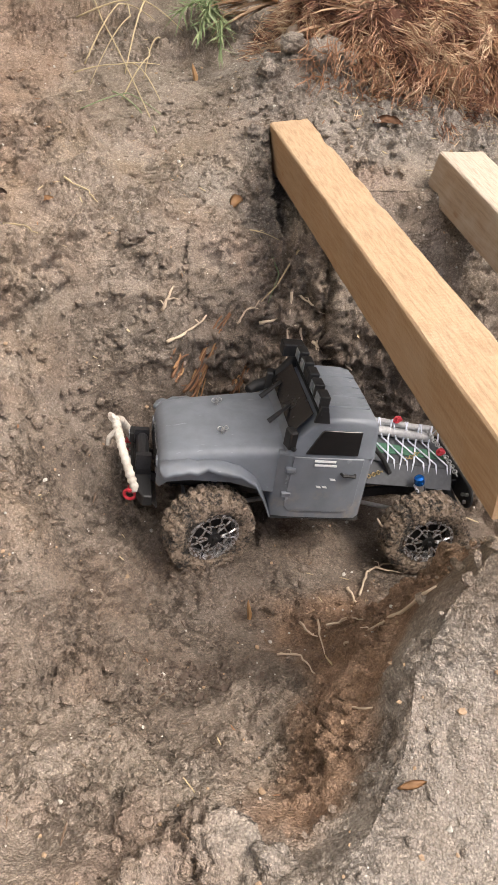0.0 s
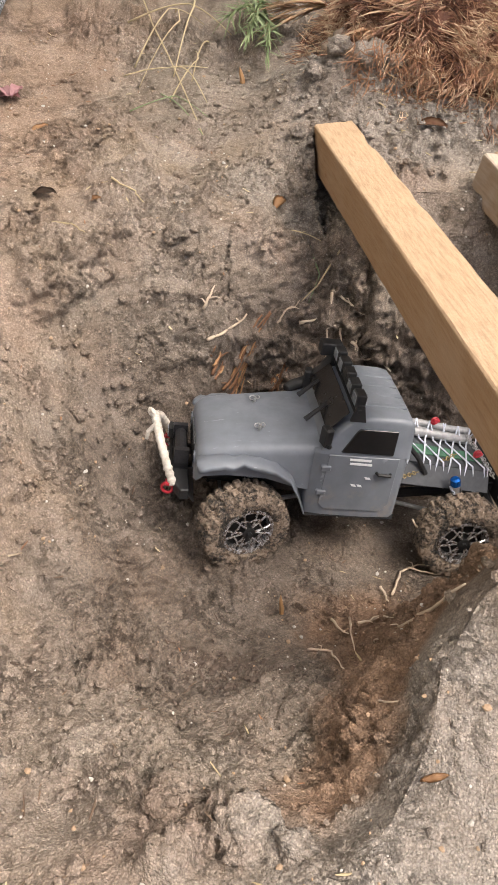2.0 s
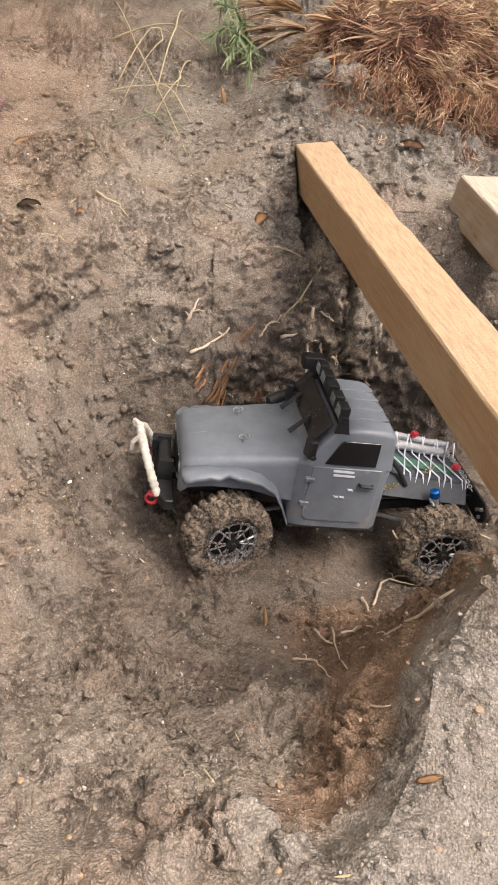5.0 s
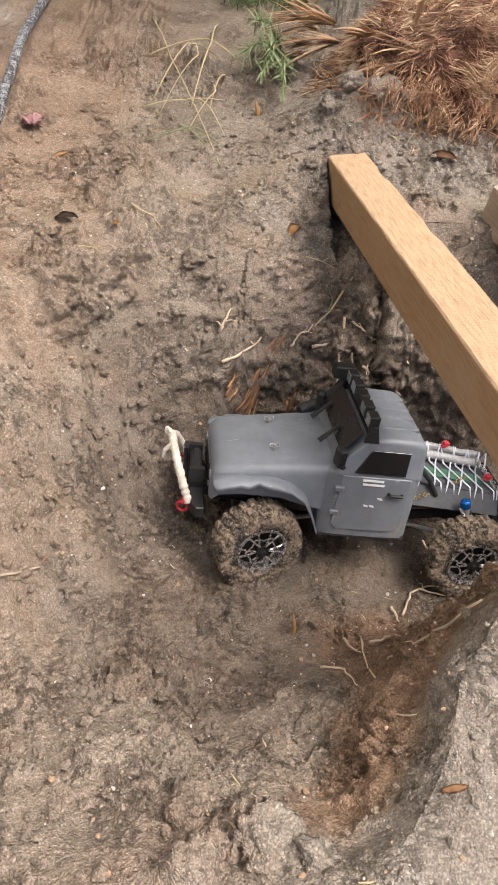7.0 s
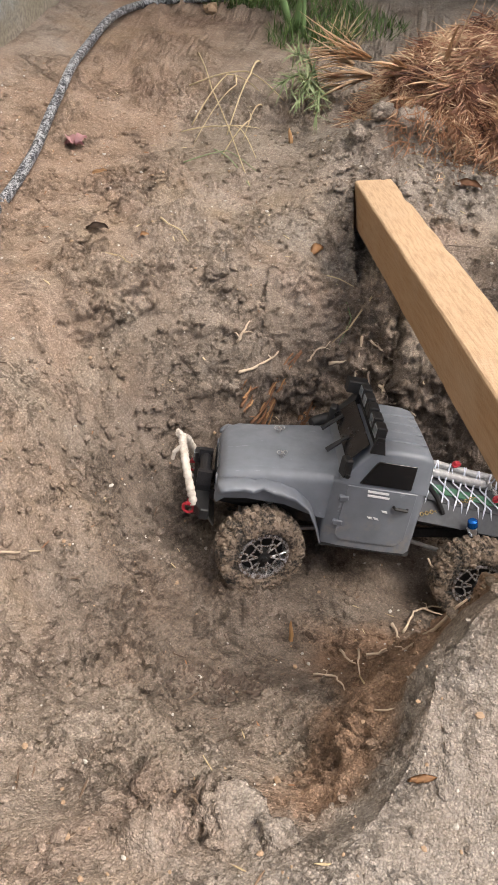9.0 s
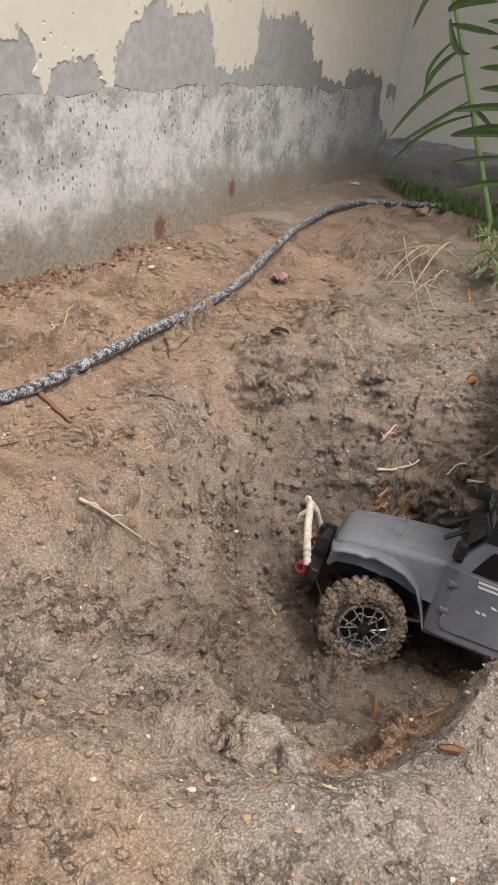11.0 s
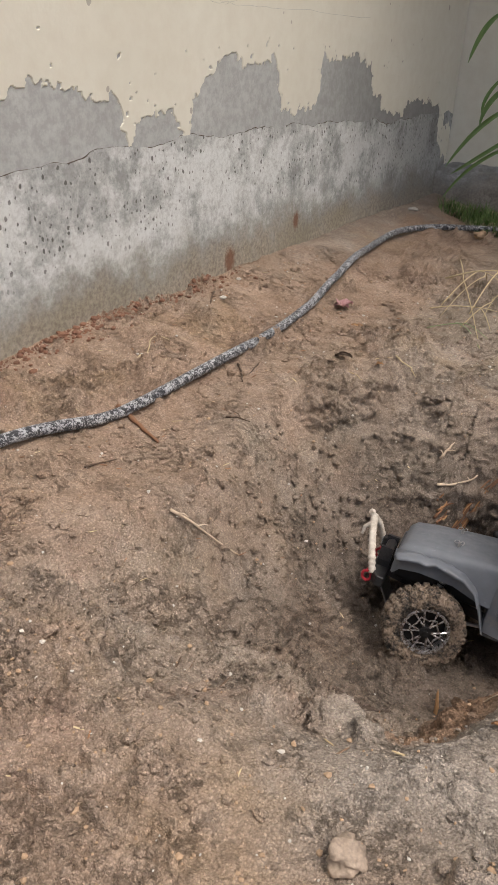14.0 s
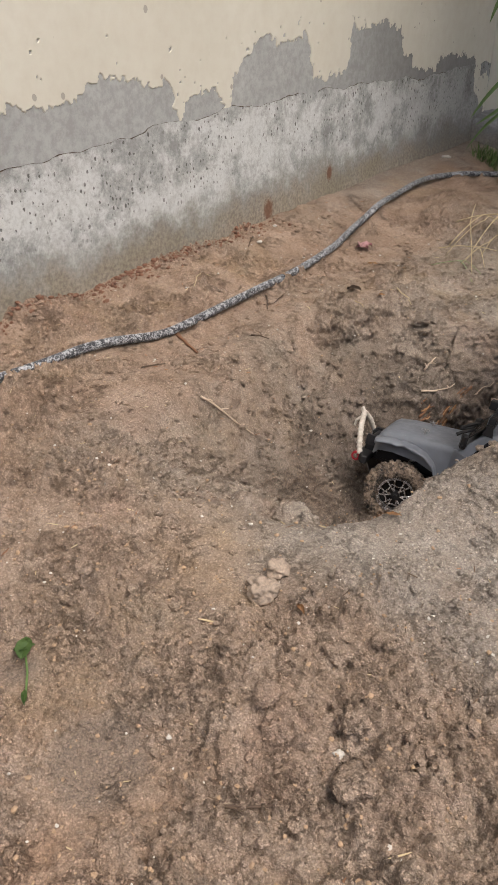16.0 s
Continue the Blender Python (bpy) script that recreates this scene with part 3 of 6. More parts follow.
CREAM, PLASTER, CONCRETE = cream_paint(), bare_plaster(), plinth_concrete()
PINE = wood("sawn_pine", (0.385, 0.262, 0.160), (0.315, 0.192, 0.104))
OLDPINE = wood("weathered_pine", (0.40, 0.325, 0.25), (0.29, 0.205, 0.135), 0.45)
HOSE = hose_material()
ROOT = plant_material("pale_root", (0.46, 0.36, 0.26), (0.70, 0.58, 0.45), 0.7)
REDROOT = plant_material("red_brown_root", (0.13, 0.062, 0.034), (0.34, 0.175, 0.092), 0.75)
TWIG = plant_material("dark_twig", (0.045, 0.03, 0.022), (0.17, 0.11, 0.07), 0.8)
STRAW = plant_material("dry_straw", (0.34, 0.26, 0.14), (0.58, 0.48, 0.3), 0.7)
FIBRE = fibre_material("palm_fibre", 0.0)
FIBRE2 = fibre_material("pale_palm_fibre", 0.28)
HUSK = plant_material("torn_palm_husk", (0.30, 0.17, 0.09), (0.72, 0.55, 0.38), 0.75, 60)
GREEN = plant_material("green_blades", (0.055, 0.11, 0.025), (0.16, 0.25, 0.075), 0.5)
PALMGREEN = plant_material("palm_green", (0.115, 0.215, 0.065), (0.28, 0.41, 0.18), 0.45)
DARKGREEN = plant_material("turf_green", (0.03, 0.065, 0.012), (0.1, 0.17, 0.035), 0.55)
SILVERGREEN = plant_material("grey_green_needles", (0.10, 0.145, 0.05), (0.30, 0.36, 0.19), 0.5)
LEAFOR = plant_material("orange_dry_leaf", (0.3, 0.15, 0.065), (0.52, 0.32, 0.16), 0.6)
LEAFDK = plant_material("dark_rotten_leaf", (0.035, 0.022, 0.015), (0.1, 0.06, 0.035), 0.6)
PINK = plant_material("faded_pink_paper", (0.5, 0.27, 0.28), (0.62, 0.40, 0.41), 0.7)
REDSOIL = plain("red_brown_soil", (0.17, 0.085, 0.053), 0.95, 0, 200, 0.4, 0.6)
DRYCLOD = plain("dry_pale_clod", (0.33, 0.262, 0.205), 0.95, 0, 260, 0.5, 1.0)
DAMP = plain("dark_damp_soil", (0.085, 0.06, 0.045), 0.8, 0, 200, 0.4, 0.5)
STONE = plain("pale_stone", (0.5, 0.47, 0.42), 0.85, 0, 120, 0.25, 0.5)
TANSTONE = plain("tan_stone", (0.36, 0.25, 0.16), 0.85, 0, 120, 0.3, 0.5)


# ---- house wall: plinth, plaster, peeling paint ----
def peel_line(y):
    """Height of the ragged lower edge of the paint along the wall."""
    ys = (-4, 0.4, 0.64, 0.742, 0.842, 0.925, 0.932, 0.955, 0.965, 1.0, 1.078, 1.1, 1.13, 1.134, 1.182, 1.23, 1.298, 1.311, 1.444, 1.452, 1.485, 1.545, 1.56, 1.575, 1.65, 1.664, 1.819, 1.9, 1.958, 1.97, 2.042, 2.06, 2.2, 2.292, 2.4, 2.53, 2.56, 2.68)
    zs = (0.38, 0.39, 0.384, 0.418, 0.402, 0.377, 0.316, 0.314, 0.335, 0.35, 0.353, 0.325, 0.321, 0.382, 0.408, 0.44, 0.457, 0.426, 0.452, 0.41, 0.335, 0.335, 0.371, 0.34, 0.352, 0.45, 0.456, 0.45, 0.421, 0.36, 0.355, 0.32, 0.302, 0.345, 0.33, 0.315, 0.2, 0.12)
    y = np.asarray(y, float)
    rag = 0.010 * layers(y, y * 0 + 3, 30, 4, 0.65, 5) + 0.008 * np.maximum(0, layers(y, y * 0 + 8, 95, 2, 0.6, 15))
    wob = 0.006 * layers(y, y * 0 + 5, 55, 3, 0.6, 25)
    return np.interp(y + wob, ys, zs) + rag


def strip_mesh(name, rows, material, parent, smooth=True):
    """A sheet from an array of points, row by row."""
    n, k = rows.shape[:2]
    i = (np.arange(n - 1)[:, None] * k + np.arange(k - 1)[None, :]).ravel()
    me = bpy.data.meshes.new(name)
    me.from_pydata(rows.reshape(-1, 3).tolist(), [], np.stack([i, i + 1, i + k + 1, i + k], 1).tolist())
    me.materials.append(material)
    me.polygons.foreach_set("use_smooth", np.full(len(me.polygons), smooth))
    ob = new(name, me)
    ob.parent = parent
    return ob


def build_walls():
    bm = bmesh.new()
    box(bm, -0.95, -0.7115, -4.0, 2.69, -0.4, 3.2)
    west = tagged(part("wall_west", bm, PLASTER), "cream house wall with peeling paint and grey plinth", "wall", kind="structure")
    # plinth with a rough top edge
    ys, zs = np.arange(-1.6, 2.70, 0.009), np.linspace(-0.2, 0.30, 56)
    Y, Zb = np.meshgrid(ys, zs)
    top = 0.312 + 0.007 * layers(ys, ys * 0 + 1, 9, 4, 0.6, 8) - 0.014 * smoothstep(0.95, 0.65, ys) - 0.02 * smoothstep(1.7, 2.1, ys)
    Zp = -0.2 + (Zb + 0.2) / 0.5 * (top[None, :] + 0.2)
    bulge = 0.004 * layers(Y, Zp, 5, 4, 0.55, 12) + 0.0014 * layers(Y, Zp, 40, 3, 0.6, 14) + 0.03 * smoothstep(0.10, -0.05, Zp) * smoothstep(1.5, 2.0, Y)
    X = -0.7098 + 0.35 * np.maximum(bulge, -0.003)
    rows = np.stack([X, Y, Zp], -1)
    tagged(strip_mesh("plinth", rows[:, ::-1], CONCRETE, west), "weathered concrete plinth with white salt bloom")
    # dark open joint between plinth and plaster
    bm = bmesh.new()
    for y0, y1 in ((0.3, 0.96), (1.0, 1.45), (1.5, 1.9), (1.98, 2.3)):
        pick = [i for i in range(len(ys)) if y0 < ys[i] < y1]
        tube(bm, [(-0.7106, float(ys[i]), float(top[i])) for i in pick], [0.0006 + 0.0004 * math.sin(i * 1.7) + 0.0004 * math.sin(i * 0.31) for i in pick], 5)
    part("joint", bm, DAMP, west, "dark open joint above the plinth")
    # coat of paint above the peeled edge, flaked off in small ragged pieces
    ys, zs = np.arange(0.2, 2.688, 0.0019), np.arange(0.10, 0.53, 0.0019)
    Y, Zp = np.meshgrid(ys, zs)
    edge = peel_line(Y + 0.009 * layers(Y, Zp, 38, 3, 0.6, 45)) + 0.004 * layers(Y, Zp, 110, 2, 0.6, 46)
    flake = (layers(Y, Zp, 85, 2, 0.6, 47) > 1.34 - 0.42 * smoothstep(0.035, 0.0, Zp - edge)) & (Zp < 0.5)
    keep = ((Zp > edge) & ~flake)[:-1, :-1]
    solid = np.zeros((len(zs) + 1, len(ys) + 1), bool)
    solid[1:-1, 1:-1] = keep
    solid[-1], solid[:, 0], solid[:, -1] = True, solid[:, 1], solid[:, -2]
    inside = solid[:-1, :-1] & solid[1:, :-1] & solid[:-1, 1:] & solid[1:, 1:]
    Xp = np.where(inside, -0.7096, -0.7118)
    k = len(ys)
    i = (np.arange(len(zs) - 1)[:, None] * k + np.arange(k - 1)[None, :])[keep]
    used = np.unique(np.stack([i, i + 1, i + k + 1, i + k], 1), return_inverse=True)
    me = bpy.data.meshes.new("paint_coat")
    P = np.stack([Xp, Y, Zp], -1).reshape(-1, 3)[used[0]]
    quads = used[1].reshape(-1, 4)
    top_z, n0 = float(zs[-1]), len(P)
    sheet = [(-0.7096, 0.2, top_z), (-0.7096, float(ys[-1]), top_z), (-0.7096, 2.688, 3.2), (-0.7096, 0.2, 3.2), (-0.7096, -4.0, 0.39), (-0.7096, 0.2, 0.39), (-0.7096, -4.0, 3.2)]
    me.from_pydata(P.tolist() + sheet, [], quads.tolist() + [[n0, n0 + 1, n0 + 2, n0 + 3], [n0 + 4, n0 + 5, n0, n0 + 3, n0 + 6]])
    me.materials.append(CREAM)
    new("paint_coat", me).parent = west
    # hairline cracks in the paint
    bm = bmesh.new()
    rng = random.Random(4)
    for y0, y1, z0 in ((1.12, 1.30, 0.56), (1.78, 1.95, 0.60)):
        pts, y, z = [], y0, z0
        while y < y1:
            pts.append((-0.7097, y, z))
            y += rng.uniform(0.008, 0.03)
            z += rng.uniform(-0.006, 0.006)
        tube(bm, pts, 0.0003, 4)
    way = ((0.668, 0.552), (0.841, 0.55), (1.025, 0.558), (1.222, 0.546), (1.473, 0.548), (1.965, 0.545))
    pts = []
    for (y0, z0), (y1, z1) in zip(way, way[1:]):
        pts += [(-0.7097, y0 + (y1 - y0) * k / 9 + rng.uniform(-0.003, 0.003), z0 + (z1 - z0) * k / 9 + rng.uniform(-0.003, 0.003)) for k in range(9)]
    tube(bm, pts, 0.00032, 4)
    part("crack", bm, PLASTER, west, "hairline crack in the paint")
    # return wall beyond the corner, standing on rubble
    bm = bmesh.new()
    box(bm, -0.95, 5.0, 2.69, 2.95, -0.4, 3.2)
    north = tagged(part("wall_north", bm, CREAM), "cream painted return wall of the house", "wall", kind="structure")
    # overhang out of view, added only to keep light off the wall corner
    bm = bmesh.new()
    box(bm, -0.95, 5.0, 1.78, 2.95, 2.2, 2.32)
    bevel(bm, 0.01)
    tagged(part("eave", bm, PLASTER), "unseen concrete slab added to shade the wall corner", "eave", kind="structure")
    xs, zs = np.arange(-0.72, 1.2, 0.014), np.linspace(0, 1, 22)
    Xg, U = np.meshgrid(xs, zs)
    prof_y = np.interp(U, (0, 0.55, 0.7, 1.0), (2.55, 2.60, 2.63, 2.70))
    prof_z = np.interp(U, (0, 0.55, 0.7, 1.0), (-0.1, 0.085, 0.11, 0.125))
    b = layers(Xg, U, 9, 4, 0.6, 31) * 0.016 * (1 - 0.6 * U)
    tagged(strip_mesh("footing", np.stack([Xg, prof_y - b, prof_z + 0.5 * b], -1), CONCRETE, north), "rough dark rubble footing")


build_walls()


# ---- timbers ----
def beam(a, b, w, h, lean, material, label, seed):
    a, b = Vector(a), Vector(b)
    length = (b - a).length
    bm = bmesh.new()
    n = 46
    rings = []
    for i in range(n + 1):
        x = length * i / n
        corner = [(0, -h), (w, -h), (w, 0), (0, 0)]
        ringv = []
        for k, (y, z) in enumerate(corner):
            for s in range(4):
                y1, z1 = corner[(k + 1) % 4]
                u = (0.03, 0.34, 0.66, 0.97)[s]
                p = Vector((x, y + (y1 - y) * u, z + (z1 - z) * u))
                r = noise.noise(Vector((x * 18 + seed, k * 7 + s * 1.7, 0))) * 0.0012
                # chewed arris where the bark edge broke away
                if k == 1 and s == 3 or k == 2 and s == 0:
                    r2 = max(0, noise.noise(Vector((x * 14 + seed * 3, 2, 0)))) * 0.006
                    p.z -= r2
                    p.y -= r2 * 0.7
                p.y += r
                p.z += noise.noise(Vector((x * 20, k + s * 2.3, seed))) * 0.0009
                ringv.append(bm.verts.new(p))
        rings.append(ringv)
    for r0, r1 in zip(rings, rings[1:]):
        for k in range(16):
            bm.faces.new((r0[k], r1[k], r1[(k + 1) % 16], r0[(k + 1) % 16]))
    for v in rings[0]:
        v.co.x += noise.noise(v.co * 60) * 0.002
    bm.faces.new(rings[0])
    bm.faces.new(rings[-1][::-1])
    bmesh.ops.recalc_face_normals(bm, faces=bm.faces)
    d = (b - a).normalized()
    side = Vector((-d.y, d.x, 0)).normalized()
    m = Matrix((d, side, d.cross(side))).transposed().to_4x4()
    m = m @ Matrix.Rotation(radians(lean), 4, "X")
    m.translation = a
    ob = part("timber_beam", bm, material)
    ob.matrix_world = m
    return tagged(ob, label, "beam", "timbers across the trench")


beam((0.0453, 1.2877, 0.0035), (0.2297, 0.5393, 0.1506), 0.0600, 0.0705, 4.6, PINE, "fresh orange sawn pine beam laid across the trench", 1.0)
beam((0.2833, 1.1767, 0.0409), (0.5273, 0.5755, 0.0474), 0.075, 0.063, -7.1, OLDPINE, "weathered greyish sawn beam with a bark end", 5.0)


# ---- hose ----
def build_hose():
    pts = [(-0.62, -0.35), (-0.57, 0.0), (-0.527, 0.267), (-0.49, 0.495), (-0.474, 0.66), (-0.473, 0.81), (-0.473, 0.96), (-0.485, 1.18), (-0.525, 1.44), (-0.552, 1.66), (-0.562, 1.93), (-0.52, 2.08), (-0.43, 2.16), (-0.36, 2.2)]
    fine = []
    t = np.linspace(0, len(pts) - 1, 160)
    P = np.array(pts)
    for s in t:
        i = min(int(s), len(pts) - 2)
        u = s - i
        p0, p1, p2, p3 = P[max(i - 1, 0)], P[i], P[i + 1], P[min(i + 2, len(pts) - 1)]
        q = 0.5 * (2 * p1 + (p2 - p0) * u + (2 * p0 - 5 * p1 + 4 * p2 - p3) * u * u + (3 * p1 - p0 - 3 * p2 + p3) * u**3)
        fine.append((float(q[0]), float(q[1]), float(ground_height(q[0], q[1])) + 0.0095))
    bm = bmesh.new()
    tube(bm, fine, 0.0088, 12)
    tagged(part("hose", bm, HOSE, None, "", True), "black hose flecked with dried mud on the earth", "hose")


build_hose()


# ---- roots, twigs, leaves ----
def lying(points, lift=0.003, seed=0, wob=0.002, n=5):
    """Points on the soil between the given ground positions, a little crooked."""
    rng = random.Random(seed)
    out = []
    for (x0, y0), (x1, y1) in zip(points, points[1:]):
        for k in range(n):
            u = k / n
            x, y = x0 + (x1 - x0) * u + rng.uniform(-wob, wob), y0 + (y1 - y0) * u + rng.uniform(-wob, wob)
            out.append(Vector(at_ground(x, y, lift + rng.uniform(0, 0.002))) - Vector((0, lift * 0.3, 0)))
    out.append(Vector(at_ground(*points[-1], lift)))
    for _ in range(3):
        level = [p.z for p in out]
        for i in range(1, len(out) - 1):
            out[i].z = 0.5 * level[i] + 0.25 * (level[i - 1] + level[i + 1])
    return out


def root(points, r, material, label, name="root", category="root", lift=0.003, hair=0, wob=0.0014):
    seed = int(abs(points[0][0] * 7919 + points[0][1] * 104729)) + 1
    pts = lying(points, lift, seed, wob)
    bm = bmesh.new()
    n = len(pts)
    tube(bm, pts, [r * (1 - 0.6 * i / (n - 1)) * (1 + 0.15 * math.sin(i * 2.1)) for i in range(n)], 6)
    ob = tagged(part(name, bm, material, None, "", True), label, category)
    rng = random.Random(seed)
    for h in range(hair):
        p = pts[rng.randrange(1, n - 1)]
        q = p + Vector((rng.uniform(-0.018, 0.018), rng.uniform(-0.012, 0.012), rng.uniform(0, 0.008)))
        bm = bmesh.new()
        tube(bm, [p, p.lerp(q, 0.5) + Vector((0.002, 0.001, 0.002)), q], [r * 0.5, r * 0.4, r * 0.2], 5)
        part("side_root", bm, material, ob)
    return ob


PALE = "thin pale root sticking out of the bank"
for pts, r, hair in (([(0.097, 1.065), (0.097, 1.051), (0.101, 1.022)], 0.0018, 1), ([(0.136, 1.038), (0.162, 1.031), (0.202, 1.015)], 0.0022, 0), ([(0.207, 1.059), (0.184, 1.029)], 0.0018, 0),
                     ([(0.111, 1.072), (0.134, 1.064), (0.157, 1.061)], 0.0014, 2), ([(0.055, 1.037), (0.080, 1.048)], 0.0026, 0), ([(0.022, 1.027), (0.034, 1.038), (0.051, 1.043)], 0.0013, 1),
                     ([(-0.083, 0.993), (-0.071, 1.016)], 0.0020, 2), ([(-0.075, 0.973), (-0.049, 1.002), (-0.024, 1.022)], 0.0021, 1), ([(0.118, 1.051), (0.124, 1.033), (0.127, 1.016)], 0.0014, 2), ([(0.142, 1.042), (0.146, 1.021)], 0.0012, 1)):
    root(pts, r * 1.25, ROOT, PALE, hair=hair, lift=0.006)
for pts, r, hair in (([(-0.262, 0.478), (-0.237, 0.518), (-0.217, 0.568)], 0.0019, 2), ([(0.103, 0.559), (0.127, 0.552), (0.136, 0.509)], 0.0015, 1), ([(0.133, 0.624), (0.151, 0.590)], 0.0016, 1),
                     ([(0.156, 0.628), (0.151, 0.544)], 0.0014, 0), ([(0.163, 0.613), (0.188, 0.618), (0.196, 0.583)], 0.0016, 1), ([(0.169, 0.546), (0.178, 0.523)], 0.0022, 0), ([(0.189, 0.528), (0.211, 0.507)], 0.0024, 0),
                     ([(0.169, 0.546), (0.193, 0.526), (0.207, 0.513)], 0.0013, 2), ([(0.142, 0.427), (0.160, 0.415)], 0.0012, 0)):
    root(pts, r * 1.15, ROOT, "pale crooked root lying on the trench soil", hair=hair)


def hanging_root(points, r, label):
    """A root that stands out of the bank into the air."""
    bm = bmesh.new()
    P = [Vector(p) for p in points]
    line = [P[0].lerp(P[1], k / 9) + Vector((0.0022 * math.sin(k * 1.3), 0.0016 * math.cos(k * 1.9), 0)) for k in range(10)]
    tube(bm, line, [r * (1 - 0.05 * k) for k in range(10)], 6)
    return tagged(part("root", bm, ROOT, None, "", True), label, "root")


hanging_root(((0.287, 0.746, -0.343), (0.235, 0.767, -0.269)), 0.0026, "pale bare root standing out of the ridge")
for pts, r, hair in (([(0.212, 0.675), (0.228, 0.72), (0.239, 0.731), (0.276, 0.749), (0.318, 0.776)], 0.0019, 2), ([(0.239, 0.731), (0.281, 0.725)], 0.0016, 1), ([(0.197, 0.686), (0.208, 0.662)], 0.0024, 0)):
    root(pts, r, ROOT, "pale root hanging over the ridge beside the wheel", hair=hair, lift=0.005)


def torn_root(points, r, label):
    """A root split lengthwise into ragged strands that hug the bank."""
    ob = root(points, r * 0.55, REDROOT, label, hair=1, wob=0.001, lift=0.001)
    rng = random.Random(int(points[0][0] * 9000) + 77)
    for k in range(5):
        off, a, b = rng.uniform(-0.006, 0.006), rng.uniform(0, 0.3), rng.uniform(0.6, 1.0)
        (x0, y0), (x1, y1) = points[0], points[-1]
        line = [(x0 + (x1 - x0) * u + off, y0 + (y1 - y0) * u - 0.4 * off) for u in (a, (a + b) / 2, b)]
        bm = bmesh.new()
        pts = lying(line, 0.0015, k + 3, 0.0012, 4)
        tube(bm, pts, [r * rng.uniform(0.25, 0.5) * (1 - 0.5 * i / len(pts)) for i in range(len(pts))], 5)
        part("strand", bm, LEAFOR if k % 2 else REDROOT, ob, "ragged orange-brown strand")


for pts, r in (([(-0.050, 0.963), (-0.017, 1.008), (0.010, 1.032)], 0.0048), ([(-0.057, 0.924), (-0.040, 0.967), (-0.023, 0.992)], 0.0050), ([(0.020, 0.980), (0.045, 1.011)], 0.0045), ([(-0.066, 0.957), (-0.056, 0.985)], 0.005), ([(0.165, 1.014), (0.180, 1.005)], 0.0035)):
    torn_root(pts, r, "torn red-brown root in the far bank")
for pts, r, mt, lab, nm in (([(-0.500, 0.655), (-0.45, 0.640), (-0.398, 0.625)], 0.0052, REDROOT, "split brown bark strip lying on the earth", "bark_strip"), ([(-0.508, 0.528), (-0.487, 0.592)], 0.0022, STRAW, "pale straw beside the hose", "straw"),
                            ([(-0.455, 0.928), (-0.43, 0.90), (-0.408, 0.868)], 0.0022, TWIG, "dark forked twig on the earth", "twig"), ([(-0.65, 1.13), (-0.62, 1.075)], 0.0025, TWIG, "dark twig near the wall", "twig"),
                            ([(-0.39, 0.47), (-0.394, 0.53)], 0.0016, TWIG, "short dark twig on the earth", "twig"), ([(-0.56, 0.80), (-0.585, 0.84), (-0.575, 0.88)], 0.0013, STRAW, "curled straw near the wall", "straw"),
                            ([(-0.30, 1.02), (-0.27, 1.03), (-0.25, 1.02)], 0.0014, STRAW, "curled straw on the earth", "straw"), ([(-0.36, 0.75), (-0.326, 0.763)], 0.0017, TWIG, "short dark twig on the earth", "twig"),
                            ([(0.242, -0.085), (0.283, -0.055)], 0.0022, TWIG, "dark twig on trodden earth", "twig"), ([(-0.43, 0.96), (-0.42, 0.91)], 0.0018, TWIG, "dark twig on the earth", "twig"), ([(-0.24, 1.14), (-0.205, 1.135), (-0.19, 1.12)], 0.0015, STRAW, "bent straw on the earth", "straw")):
    root(pts, r, mt, lab, nm, nm.replace("_", " "), 0.0025, 2 if nm == "twig" else 0)


def splinter(x, y, height, lean, label, r=0.0028):
    p = Vector(at_ground(x, y, -0.008))
    bm = bmesh.new()
    q = p + Vector((lean[0], lean[1], height))
    tube(bm, [p, p.lerp(q, 0.4) + Vector((0.0015, 0, 0)), p.lerp(q, 0.8), q], [r, r * 1.15, r * 0.7, 0.0003], 5)
    tagged(part("splinter", bm, LEAFOR), label, "splinter")


splinter(0.069, 0.622, 0.046, (-0.004, 0.006), "pale wood splinter standing in the trench floor")
splinter(-0.083, 1.46, 0.035, (-0.006, -0.004), "orange wood stub standing in the earth", 0.004)


def stem(points, r, material, label, rise):
    """A dry stalk that arches over the soil."""
    pts = []
    n = 14
    P = [Vector(at_ground(x, y)) for x, y in points]
    for k in range(n + 1):
        u = k / n * (len(P) - 1)
        i = min(int(u), len(P) - 2)
        p = P[i].lerp(P[i + 1], u - i)
        pts.append(p + Vector((0, 0, 0.003 + rise * math.sin(math.pi * k / n))))
    bm = bmesh.new()
    tube(bm, pts, [r * (1 - 0.5 * k / n) for k in range(n + 1)], 5)
    return tagged(part("grass_stalk", bm, material, None, "", True), label, "grass stalk", "dry stalks on the earth")


